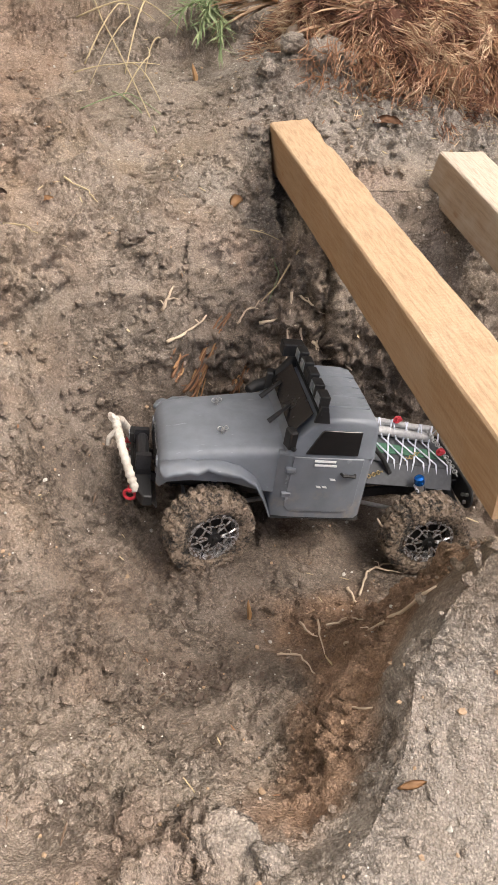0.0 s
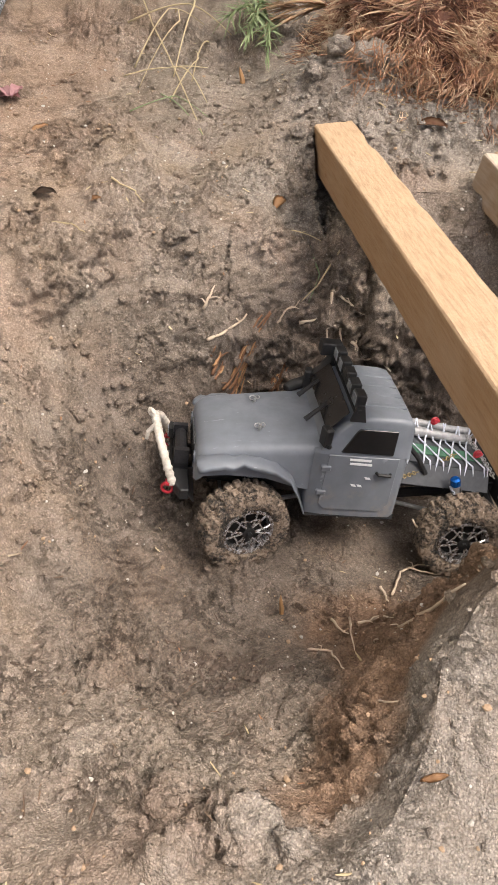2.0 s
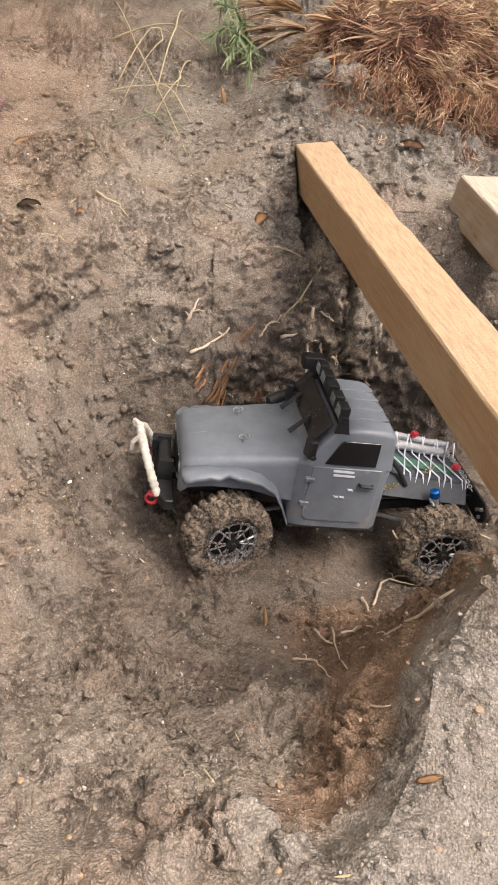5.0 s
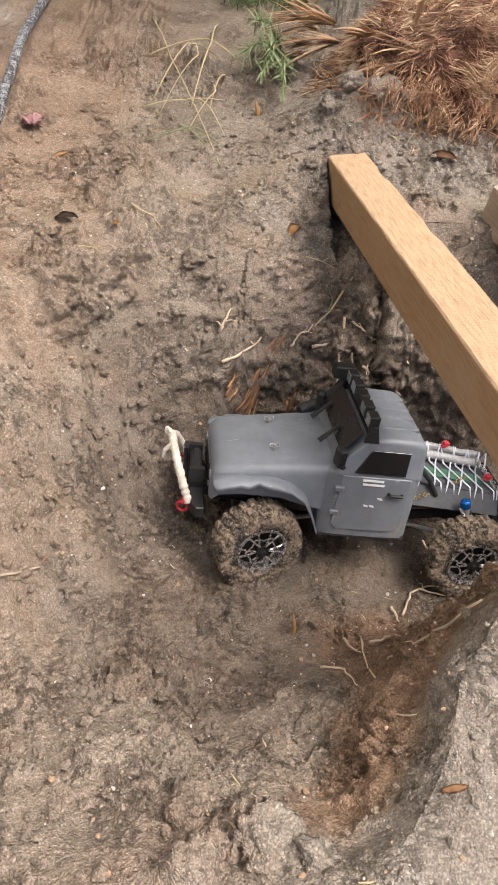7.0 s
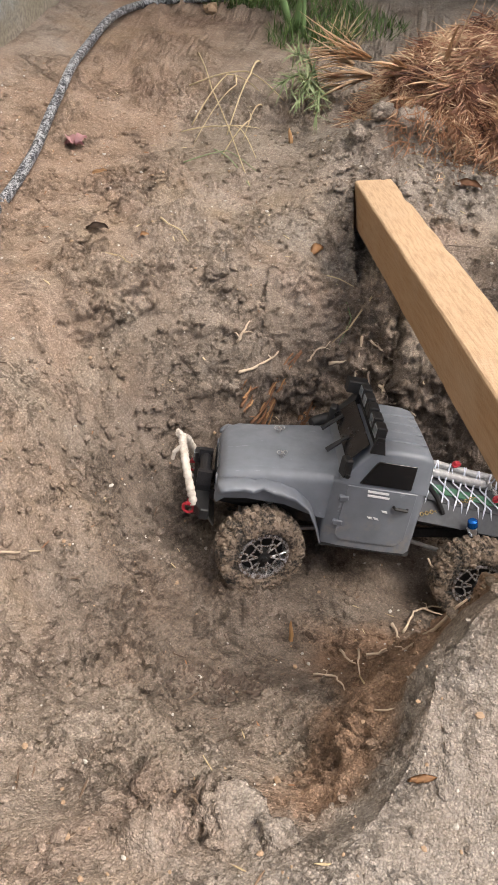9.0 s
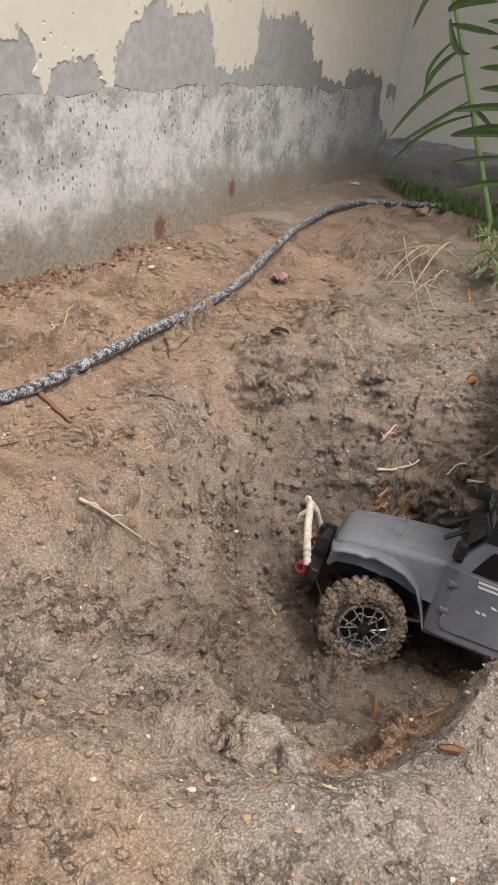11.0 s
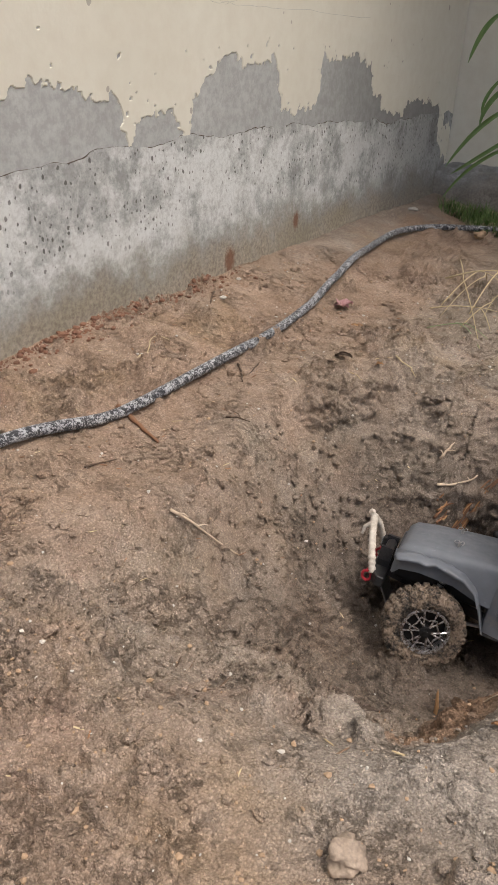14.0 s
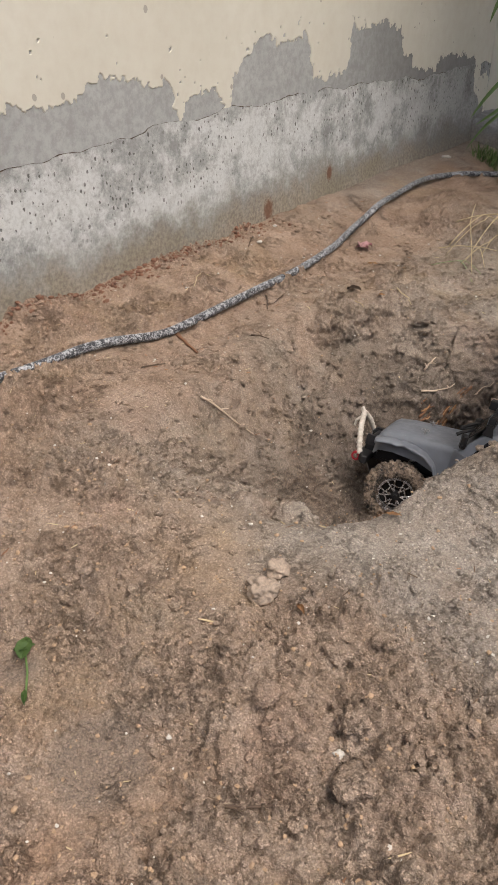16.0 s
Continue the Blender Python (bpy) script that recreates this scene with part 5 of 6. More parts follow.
def build_palm():
    palm = tagged(new("palm_seedling"), "young green palm with slender feathered fronds by the wall", "palm")

    def stalk(points, r):
        P = [Vector(p) for p in points]
        pts = [P[0].lerp(P[1], k / 8) for k in range(8)] + [P[1].lerp(P[2], k / 8) for k in range(9)]
        bm = bmesh.new()
        tube(bm, pts, [r * (1 - 0.55 * k / 16) for k in range(17)], 8)
        return part("frond", bm, PALMGREEN, palm, "green ribbed palm stalk", True)

    main = stalk(((-0.185, 2.105, -0.01), (-0.30, 2.1, 0.28), (-0.43, 2.09, 0.60)), 0.0095)
    for pts, w in ((((-0.332, 2.08, 0.364), (-0.427, 2.08, 0.299), (-0.511, 2.08, 0.183)), 0.013), (((-0.307, 2.08, 0.304), (-0.405, 2.08, 0.232), (-0.491, 2.08, 0.168)), 0.011), (((-0.291, 2.08, 0.272), (-0.418, 2.08, 0.207), (-0.51, 2.08, 0.092)), 0.010),
                   (((-0.359, 2.08, 0.415), (-0.413, 2.08, 0.36), (-0.431, 2.08, 0.299)), 0.014), (((-0.379, 2.08, 0.434), (-0.424, 2.08, 0.374), (-0.427, 2.08, 0.322)), 0.010), (((-0.397, 2.08, 0.482), (-0.365, 2.07, 0.421), (-0.326, 2.07, 0.41)), 0.020),
                   (((-0.405, 2.08, 0.50), (-0.36, 2.07, 0.52), (-0.277, 2.05, 0.524)), 0.022), (((-0.39, 2.08, 0.47), (-0.33, 2.07, 0.465), (-0.261, 2.05, 0.456)), 0.016), (((-0.42, 2.08, 0.57), (-0.46, 2.08, 0.53), (-0.49, 2.08, 0.45)), 0.014), (((-0.30, 2.08, 0.29), (-0.26, 2.06, 0.27), (-0.22, 2.04, 0.24)), 0.014)):
        leaflet(pts, w, main)
    second = stalk(((-0.139, 2.0, 0.0), (-0.152, 2.0, 0.2), (-0.143, 1.99, 0.58)), 0.0055)
    for z, dx, dz, w in ((0.426, -0.11, 0.0, 0.016), (0.38, -0.125, 0.003, 0.018), (0.338, -0.115, 0.0, 0.018), (0.307, -0.18, -0.025, 0.019), (0.264, -0.165, -0.035, 0.020), (0.244, -0.165, -0.018, 0.017), (0.193, -0.155, -0.03, 0.013), (0.135, -0.115, -0.03, 0.018),
                         (0.47, -0.13, 0.01, 0.018), (0.52, -0.12, 0.02, 0.018), (0.346, 0.03, -0.03, 0.014), (0.30, 0.06, -0.05, 0.016), (0.25, 0.06, -0.04, 0.016), (0.40, 0.06, -0.02, 0.016), (0.45, 0.06, 0.0, 0.016)):
        leaflet(((-0.150, 2.0, z), (-0.150 + dx, 1.97, z + dz)), w, second)
    third = stalk(((-0.165, 2.05, 0.0), (-0.142, 2.02, 0.165), (-0.06, 1.95, 0.36)), 0.009)
    for z, dx in ((0.2, 0.1), (0.25, 0.12), (0.3, 0.12)):
        leaflet(((-0.13 + (z - 0.165) * 0.4, 2.0, z), (-0.13 + dx, 1.93, z + 0.05)), 0.018, third)


build_palm()


def build_sprout():
    sprout = tagged(new("sprout"), "single wilted green seedling lying on damp earth", "seedling")
    a, b = Vector(at_ground(-0.035, -0.070, 0.006)), Vector(at_ground(0.018, -0.111, 0.004))
    bm = bmesh.new()
    tube(bm, [a, a.lerp(b, 0.5) + Vector((0.002, 0.002, 0.003)), b], 0.0012, 6)
    part("stem", bm, GREEN, sprout)
    for p, ln, tn, w in ((a, 0.03, 130, 0.018), (a, 0.022, 60, 0.012), (b, 0.02, -40, 0.006)):
        bm = bmesh.new()
        leaf_mesh(bm, ln, w, 0.003, int(ln * 1e4))
        ob = part("leaf", bm, GREEN, sprout)
        ob.matrix_world = Matrix.Translation(p + Vector((0, 0, 0.003))) @ pose(0, 0, 0, 0, 0, tn)


build_sprout()


# ---- the model car ----
def shell_profile(w0, z0, w1, z1, r, crown, n=5):
    """Half outlines mirrored: up the side, round the shoulder, over the crown."""
    half = [(w0, z0), (w0 + (w1 - w0) * 0.5, z0 + (z1 - r - z0) * 0.5)]
    for k in range(n + 1):
        a = math.pi / 2 * k / n
        half.append((w1 - r + r * math.cos(a), z1 - r + r * math.sin(a)))
    half.append(((w1 - r) * 0.5, z1 + crown * 0.75))
    return half + [(0, z1 + crown)] + [(-y, z) for y, z in half[::-1]]


def loft(bm, stations, ends=(True, True)):
    """stations: x and the outline in y, z."""
    rings = [[bm.verts.new((x, y, z)) for y, z in outline] for x, outline in stations]
    for a, b in zip(rings, rings[1:]):
        for k in range(len(a) - 1):
            bm.faces.new((a[k], b[k], b[k + 1], a[k + 1]))
    if ends[0]:
        bm.faces.new(rings[0])
    if ends[1]:
        bm.faces.new(rings[-1][::-1])
    return rings


def lathe(bm, profile, turns=40, axis_y=True):
    """Rings of (distance along the axle, radius) about the y axis."""
    rings = []
    for k in range(turns):
        a = 2 * math.pi * k / turns
        rings.append([bm.verts.new((r * math.cos(a), d, r * math.sin(a))) for d, r in profile])
    for k in range(turns):
        a, b = rings[k], rings[(k + 1) % turns]
        for i in range(len(profile) - 1):
            bm.faces.new((a[i], a[i + 1], b[i + 1], b[i]))


def slab(bm, corners, thick):
    """A plate from a flat outline, thickened along its normal on both sides."""
    pts = [Vector(c) for c in corners]
    nrm = (pts[1] - pts[0]).cross(pts[2] - pts[0]).normalized() * thick / 2
    a, b = [bm.verts.new(p + nrm) for p in pts], [bm.verts.new(p - nrm) for p in pts]
    bm.faces.new(a)
    bm.faces.new(b[::-1])
    for k in range(len(pts)):
        j = (k + 1) % len(pts)
        bm.faces.new((a[k], b[k], b[j], a[j]))


def oriented(bm, verts, m):
    bmesh.ops.transform(bm, matrix=m, verts=verts)


def ring(bm, centre, radius, thick, normal=(0, 1, 0), turns=14, squash=1.0):
    n = Vector(normal).normalized()
    u = n.orthogonal().normalized()
    v = n.cross(u)
    c = Vector(centre)
    pts = [c + radius * (u * math.cos(a) + v * squash * math.sin(a)) for a in (2 * math.pi * k / turns for k in range(turns + 1))]
    tube(bm, pts, thick, 6, False)


def paint_material():
    m = Mat("grey_body_paint", 0.42)
    n, s, d = m.noise(30, 5), m.noise(160, 4), m.noise(55, 6, 0.7)
    col = m.ramp(n, (0.3, (0.128, 0.143, 0.168)), (0.7, (0.172, 0.189, 0.220)))
    dust = m.maths("MULTIPLY", m.ramp(d, (0.5, 0.0), (0.75, 1.0)), m.span(m.axis(2), 0.17, 0.08))
    col = m.mix(m.maths("MULTIPLY", dust, 0.55), col, (0.3, 0.25, 0.2))
    scr = m.ramp(m.noise(40, 3, 0.6, m.mapped((1, 6, 1))), (0.68, 0.0), (0.72, 1.0))
    col = m.mix(m.maths("MULTIPLY", scr, 0.35), col, (0.4, 0.42, 0.45))
    return m.done(col, m.ramp(d, (0.3, 0.32), (0.7, 0.58)), s, 0.12, 0.0006)


def mud_rubber(name, amount):
    m = Mat(name, 0.85)
    n, f = m.noise(38, 6, 0.7), m.noise(220, 5, 0.7)
    mud = m.ramp(f, (0.3, (0.11, 0.080, 0.058)), (0.5, (0.25, 0.192, 0.145)), (0.8, (0.42, 0.345, 0.27)))
    cover = m.ramp(m.maths("ADD", m.maths("MULTIPLY", n, 0.6), m.maths("MULTIPLY", f, 0.4)), (amount - 0.05, 0.0), (amount + 0.06, 1.0))
    col = m.mix(cover, (0.022, 0.021, 0.02), mud)
    return m.done(col, m.ramp(cover, (0, 0.55), (1, 0.95)), m.maths("ADD", f, m.maths("MULTIPLY", cover, 0.8)), 1.0, 0.0016)


def rim_material():
    m = Mat("muddy_chrome_and_black", 0.3, 0.9)
    n = m.noise(140, 6, 0.75)
    mud = m.ramp(n, (0.44, 0.0), (0.56, 1.0))
    col = m.mix(mud, (0.55, 0.55, 0.57), (0.09, 0.065, 0.05))
    m.link(m.ramp(mud, (0, 0.9), (1, 0.0)), m.b.inputs["Metallic"])
    return m.done(col, m.ramp(mud, (0, 0.22), (1, 0.9)), n, 0.4, 0.0008)


def cloth_wrap():
    m = Mat("off_white_tape", 0.9)
    n = m.noise(90, 5, 0.7)
    col = m.ramp(n, (0.3, (0.33, 0.285, 0.235)), (0.55, (0.55, 0.51, 0.455)), (0.8, (0.64, 0.61, 0.56)))
    return m.done(col, None, m.noise(500, 3), 0.4, 0.0006)


PAINT = paint_material()
BLACK = plain("black_plastic", (0.014, 0.014, 0.015), 0.6, 0, 400, 0.4)
GLASS = plain("tinted_window", (0.014, 0.014, 0.015), 0.28, 0, 60, 0.3, 0.03)
STEEL = plain("scuffed_steel", (0.42, 0.42, 0.42), 0.38, 0.8, 250, 0.35, 0.3)
DARKMETAL = plain("dark_metal", (0.05, 0.05, 0.055), 0.4, 0.7, 300, 0.4)
BLUE = plain("blue_anodised", (0.01, 0.13, 0.5), 0.25, 0.7, 200, 0.3)
REDP = plain("red_paint", (0.42, 0.03, 0.045), 0.45, 0, 250, 0.3)
WHITEC = plain("white_cord", (0.62, 0.65, 0.74), 0.8, 0, 600, 0.2)
BRASS = plain("dull_brass", (0.4, 0.31, 0.16), 0.4, 0.8, 300, 0.3)
GREENP = plain("green_panel", (0.06, 0.16, 0.10), 0.6, 0, 200, 0.3)
GREYP = plain("dark_grey_panel", (0.075, 0.08, 0.09), 0.6, 0, 150, 0.3)
FOIL = plain("grey_foil_roll", (0.38, 0.38, 0.39), 0.5, 0.3, 180, 0.45, 0.6)
WHITEP = plain("white_sticker", (0.75, 0.76, 0.78), 0.6, 0, 300, 0.08)
LENS = plain("clear_lens", (0.30, 0.33, 0.36), 0.2, 0.35, 180, 0.5)
DARKLENS = plain("smoked_lens", (0.05, 0.045, 0.05), 0.15, 0, 200, 0.4)
TYRE = mud_rubber("muddy_tyre_rubber", 0.46)
SIDEWALL = mud_rubber("mud_spattered_sidewall", 0.55)
RIM = rim_material()
TAPE = cloth_wrap()
TYRE_R, TYRE_W = 0.0595, 0.046


def make_wheel(car, x, y, z, steer, label):
    wheel = new("wheel")
    wheel.parent = car
    tagged(wheel, label)
    out = 1 if y > 0 else -1
    wheel.matrix_basis = pose(x, y, z, 0, 0, steer)
    rng = random.Random(int(x * 1000) + 7 * out)
    R, W = TYRE_R, TYRE_W / 2
    bm = bmesh.new()
    prof = [(-W * 0.72, R * 0.57), (-W * 0.95, R * 0.66), (-W, R * 0.80), (-W * 0.9, R * 0.90), (-W * 0.5, R * 0.935), (0, R * 0.945),
            (W * 0.5, R * 0.935), (W * 0.9, R * 0.90), (W, R * 0.80), (W * 0.95, R * 0.66), (W * 0.72, R * 0.57)]
    n = 156
    fine = []
    for (d0, r0), (d1, r1) in zip(prof, prof[1:]):
        fine += [(d0 + (d1 - d0) * k / 3, r0 + (r1 - r0) * k / 3) for k in range(3)]
    fine.append(prof[-1])
    lathe(bm, fine, n)
    # chunky staggered lugs, packed with mud
    for v in bm.verts:
        a = math.atan2(v.co.z, v.co.x)
        s = v.co.y / W
        rad = math.hypot(v.co.x, v.co.z)
        row = 0.5 if abs(s) < 0.36 else (0.25 if s > 0 else 0.0)
        ph = (a * 26 / (2 * math.pi) + row + 0.35 * s * (1 if abs(s) > 0.36 else -1)) % 1.0
        lug = 1.0 if 0.16 < ph < 0.84 else 0.0
        gap = 0.0 if 0.30 < abs(s) < 0.42 else 1.0
        if rad > R * 0.78:
            k = min(1, (rad - R * 0.78) / (R * 0.12))
            rad += lug * gap * k * 0.0042 * (1.0 if abs(s) < 0.99 else 0.6)
        mud = noise.noise(v.co * 60 + Vector((9 * x, 0, 0))) * 0.0016 + noise.noise(v.co * 190) * 0.0015
        rad += mud * (1.0 if rad > R * 0.75 else 0.4)
        v.co.x, v.co.z = rad * math.cos(a), rad * math.sin(a)
        v.co.y += noise.noise(v.co * 120 + Vector((5, 0, 0))) * 0.0012
    part("tyre", bm, TYRE, wheel, "mud-caked black rubber tyre")
    bm = bmesh.new()
    for k in range(44):
        a = 2 * math.pi * k / 44 + rng.uniform(-0.05, 0.05)
        rr = R * rng.uniform(0.6, 0.88)
        vs = bmesh.ops.create_icosphere(bm, subdivisions=1, radius=rng.uniform(0.0015, 0.004), matrix=Matrix.Translation((rr * math.cos(a), out * W * 0.98, rr * math.sin(a))))["verts"]
        for v in vs:
            v.co.y = out * W * 0.96 + (v.co.y - out * W * 0.96) * 0.4
    tagged(part("mud", bm, TYRE, wheel, "crust of dried mud", True), kind="stuff")
    # rim: barrel, dish, six forked spokes, ring of bolts, hub cap
    bm = bmesh.new()
    o = out * W * 0.80
    lathe(bm, [(o - out * 0.020, R * 0.50), (o - out * 0.004, R * 0.53), (o, R * 0.60), (o + out * 0.002, R * 0.585), (o + out * 0.0015, R * 0.525), (o - out * 0.006, R * 0.50)], 40)
    for k in range(6):
        a = 2 * math.pi * k / 6
        for fork in (-0.22, 0.22):
            p0 = Vector((0.009 * math.cos(a), o + out * 0.0005, 0.009 * math.sin(a)))
            p1 = Vector((R * 0.53 * math.cos(a + fork), o - out * 0.001, R * 0.53 * math.sin(a + fork)))
            tube(bm, [p0, (p0 + p1) / 2 + Vector((0, out * 0.001, 0)), p1], [0.0017, 0.0013, 0.0016], 5)
    net = [Vector((R * (0.30 if k % 2 else 0.39) * math.cos(math.pi * k / 6), o + out * 0.0008, R * (0.30 if k % 2 else 0.39) * math.sin(math.pi * k / 6))) for k in range(13)]
    tube(bm, net, 0.0013, 5)
    for k in range(12):
        a = 2 * math.pi * (k + 0.5) / 12
        c = Vector((R * 0.56 * math.cos(a), o + out * 0.001, R * 0.56 * math.sin(a)))
        tube(bm, [c, c + Vector((0, out * 0.0022, 0))], 0.0014, 6)
    part("rim", bm, RIM, wheel, "mud-specked chrome six-spoke rim", False)
    bm = bmesh.new()
    lathe(bm, [(o - out * 0.014, 0.0005), (o - out * 0.014, R * 0.51)], 24)
    tube(bm, [(0, o - out * 0.01, 0), (0, o + out * 0.003, 0)], 0.0085, 12)
    tube(bm, [(0, o + out * 0.003, 0), (0, o + out * 0.007, 0)], 0.0038, 6)
    part("hub", bm, BLACK, wheel, "black wheel hub")
    return wheel


def make_shock(car, foot, head):
    a, b = Vector(foot), Vector(head)
    d = (b - a).normalized()
    shock = part("shock_absorber", tube(bmesh.new(), [a, a + (b - a) * 0.55], 0.0022, 8), STEEL, car, "oil shock with steel spring and blue cap")
    bm = bmesh.new()
    tube(bm, [a + (b - a) * 0.45, a + (b - a) * 0.86], 0.0052, 12)
    part("sleeve", bm, STEEL, shock)
    bm = bmesh.new()
    u = d.orthogonal().normalized()
    v = d.cross(u)
    pts = [a + (b - a) * (0.1 + 0.62 * k / 70) + 0.0072 * (u * math.cos(k * 0.72) + v * math.sin(k * 0.72)) for k in range(71)]
    tube(bm, pts, 0.0009, 5)
    part("spring", bm, DARKMETAL, shock, "dark coil spring")
    bm = bmesh.new()
    tube(bm, [a + (b - a) * 0.84, a + (b - a) * 0.88, a + (b - a) * 0.97, b], [0.0072, 0.0072, 0.0066, 0.004], 12)
    part("cap", bm, BLUE, shock, "blue anodised cap")


def chain(bm, pts, size):
    for i, (p, q) in enumerate(zip(pts, pts[1:])):
        p, q = Vector(p), Vector(q)
        d = (q - p).normalized()
        side = d.orthogonal().normalized()
        if i % 2:
            side = d.cross(side)
        ring(bm, (p + q) / 2, size, size * 0.3, side, 8, 1.0)


def sagging(a, b, sag, n):
    a, b = Vector(a), Vector(b)
    return [a.lerp(b, k / n) - Vector((0, 0, sag * 4 * (k / n) * (1 - k / n))) for k in range(n + 1)]


def build_car(m):
    car = tagged(new("model_car"), "grey plastic model off-road car with muddy tyres in the trench", "model car")
    WB = -0.298
    # bodywork
    bm = bmesh.new()
    hood = [(0.070, 0.062, 0.106, 0.058, 0.136, 0.010, 0.0), (0.0665, 0.068, 0.106, 0.064, 0.148, 0.012, 0.001), (0.058, 0.074, 0.118, 0.070, 0.155, 0.014, 0.002),
            (0.03, 0.077, 0.124, 0.072, 0.161, 0.015, 0.003), (-0.02, 0.079, 0.124, 0.074, 0.168, 0.015, 0.003), (-0.06, 0.081, 0.114, 0.076, 0.172, 0.013, 0.003), (-0.088, 0.082, 0.112, 0.077, 0.175, 0.012, 0.002)]
    loft(bm, [(x, shell_profile(w0, z0, w1, z1, r, c)) for x, w0, z0, w1, z1, r, c in hood], (True, False))
    cab = [(-0.076, 0.084, 0.078, 0.080, 0.1715), (-0.10, 0.0845, 0.076, 0.0805, 0.173), (-0.16, 0.0845, 0.075, 0.0805, 0.173), (-0.192, 0.084, 0.076, 0.080, 0.172), (-0.198, 0.081, 0.080, 0.077, 0.170)]
    loft(bm, [(x, shell_profile(w0, z0, w1, z1, 0.004, 0.0)) for x, w0, z0, w1, z1 in cab])
    green = [(-0.083, 0.078, 0.1735, 0.002), (-0.0875, 0.077, 0.179, 0.004), (-0.114, 0.0745, 0.211, 0.007), (-0.118, 0.074, 0.2155, 0.008), (-0.124, 0.074, 0.218, 0.008), (-0.15, 0.074, 0.2205, 0.008), (-0.18, 0.074, 0.220, 0.008), (-0.193, 0.073, 0.2175, 0.009), (-0.199, 0.071, 0.211, 0.009)]
    loft(bm, [(x, shell_profile(0.0805, 0.168, w, z, r, 0.0015)) for x, w, z, r in green])
    part("body_shell", bm, PAINT, car, "matt grey scuffed plastic body", True)
    # roof ribs
    for y in (-0.04, -0.013, 0.013, 0.04):
        bm = bmesh.new()
        vs = box(bm, -0.192, -0.135, y - 0.005, y + 0.005, 0.2185, 0.2221)
        bevel(bm, 0.0015)
        part("roof_rib", bm, PAINT, car)
    # fender flares, torn along the front edge
    for sgn in (1, -1):
        bm = bmesh.new()
        path = [(0.069, 0.136), (0.058, 0.142), (0.035, 0.147), (0.0, 0.148), (-0.03, 0.144), (-0.05, 0.131), (-0.062, 0.11), (-0.071, 0.09), (-0.076, 0.078)]
        rows = []
        path = [tuple(Vector(p).lerp(Vector(q), k / 3)) for p, q in zip(path, path[1:]) for k in range(3)] + [path[-1]]
        for n_, (x, z) in enumerate(path):
            i = n_ / 3
            lip = 0.004 + 0.003 * noise.noise(Vector((x * 160, sgn * 3, 1))) if i < 5 else 0.003
            outer = 0.086 if i == 0 else (0.0945 if i < 6 else 0.0935 - 0.003 * (i - 6))
            tear = 0.016 * max(0, noise.noise(Vector((x * 110, sgn * 9, 4))) + 0.12) if i < 3.4 else 0
            z += 0.005 * noise.noise(Vector((x * 140, sgn * 5, 8))) if i < 3.4 else 0
            prof = [(0.066, z + 0.005), (0.080, z + 0.003), (outer - 0.004 - tear, z), (outer - tear, z - lip), (outer - 0.0015 - tear, z - lip), (outer - 0.006 - tear, z - 0.003), (0.080, z - 0.0), (0.066, z + 0.002)]
            if i >= 6:
                prof = [(0.060, z), (0.076, z), (outer - 0.003, z), (outer, z - 0.001), (outer - 0.001, z - 0.003), (outer - 0.004, z - 0.004), (0.076, z - 0.003), (0.060, z - 0.003)]
            rows.append([bm.verts.new((x - (0.003 if k > 4 and i >= 5 else 0), sgn * y, zz)) for k, (y, zz) in enumerate(prof)])
        for a, b in zip(rows, rows[1:]):
            for k in range(8):
                j = (k + 1) % 8
                bm.faces.new((a[k], b[k], b[j], a[j]) if sgn > 0 else (a[k], a[j], b[j], b[k]))
        bm.faces.new(rows[0])
        bm.faces.new(rows[-1])
        bmesh.ops.recalc_face_normals(bm, faces=bm.faces)
        part("fender_flare", bm, PAINT, car, "grey fender flare with torn front edge", True)
        # doors with window, handle, hinges, mirror
        bm = bmesh.new()
        slab(bm, [(-0.100, sgn * 0.0848, 0.086), (-0.176, sgn * 0.0848, 0.086), (-0.186, sgn * 0.0845, 0.098), (-0.186, sgn * 0.0815, 0.168), (-0.094, sgn * 0.0815, 0.168), (-0.092, sgn * 0.0845, 0.095)], 0.0022)
        bevel(bm, 0.0007, 1)
        door = part("door", bm, PAINT, car)
        bm = bmesh.new()
        slab(bm, [(-0.108, sgn * 0.0812, 0.1725), (-0.176, sgn * 0.0812, 0.1725), (-0.177, sgn * 0.0762, 0.205), (-0.127, sgn * 0.0764, 0.205), (-0.1235, sgn * 0.0768, 0.201)], 0.0026)
        bevel(bm, 0.0006, 1)
        part("side_window", bm, GLASS, car, "dark tinted side window", False)
        bm = bmesh.new()
        tube(bm, [(-0.160, sgn * 0.0835, 0.146), (-0.161, sgn * 0.0885, 0.1465), (-0.177, sgn * 0.0885, 0.1455), (-0.178, sgn * 0.0835, 0.145)], 0.0022, 6)
        part("door_handle", bm, BLACK, door, "black door handle")
        for z in (0.149, 0.112):
            bm = bmesh.new()
            box(bm, -0.099, -0.086, sgn * 0.0825 - 0.0025, sgn * 0.0825 + 0.0045 * sgn if sgn > 0 else sgn * 0.0825 + 0.0025, z - 0.0035, z + 0.0035) if sgn > 0 else box(bm, -0.099, -0.086, -0.087, -0.080, z - 0.0035, z + 0.0035)
            bevel(bm, 0.0012, 1)
            part("hinge", bm, PAINT, door)
        bm = bmesh.new()
        tube(bm, [(-0.089, sgn * 0.080, 0.168), (-0.088, sgn * 0.091, 0.172), (-0.089, sgn * 0.094, 0.177)], 0.0032, 6)
        vs = box(bm, -0.095, -0.084, -0.0085, 0.0085, 0.166, 0.192)
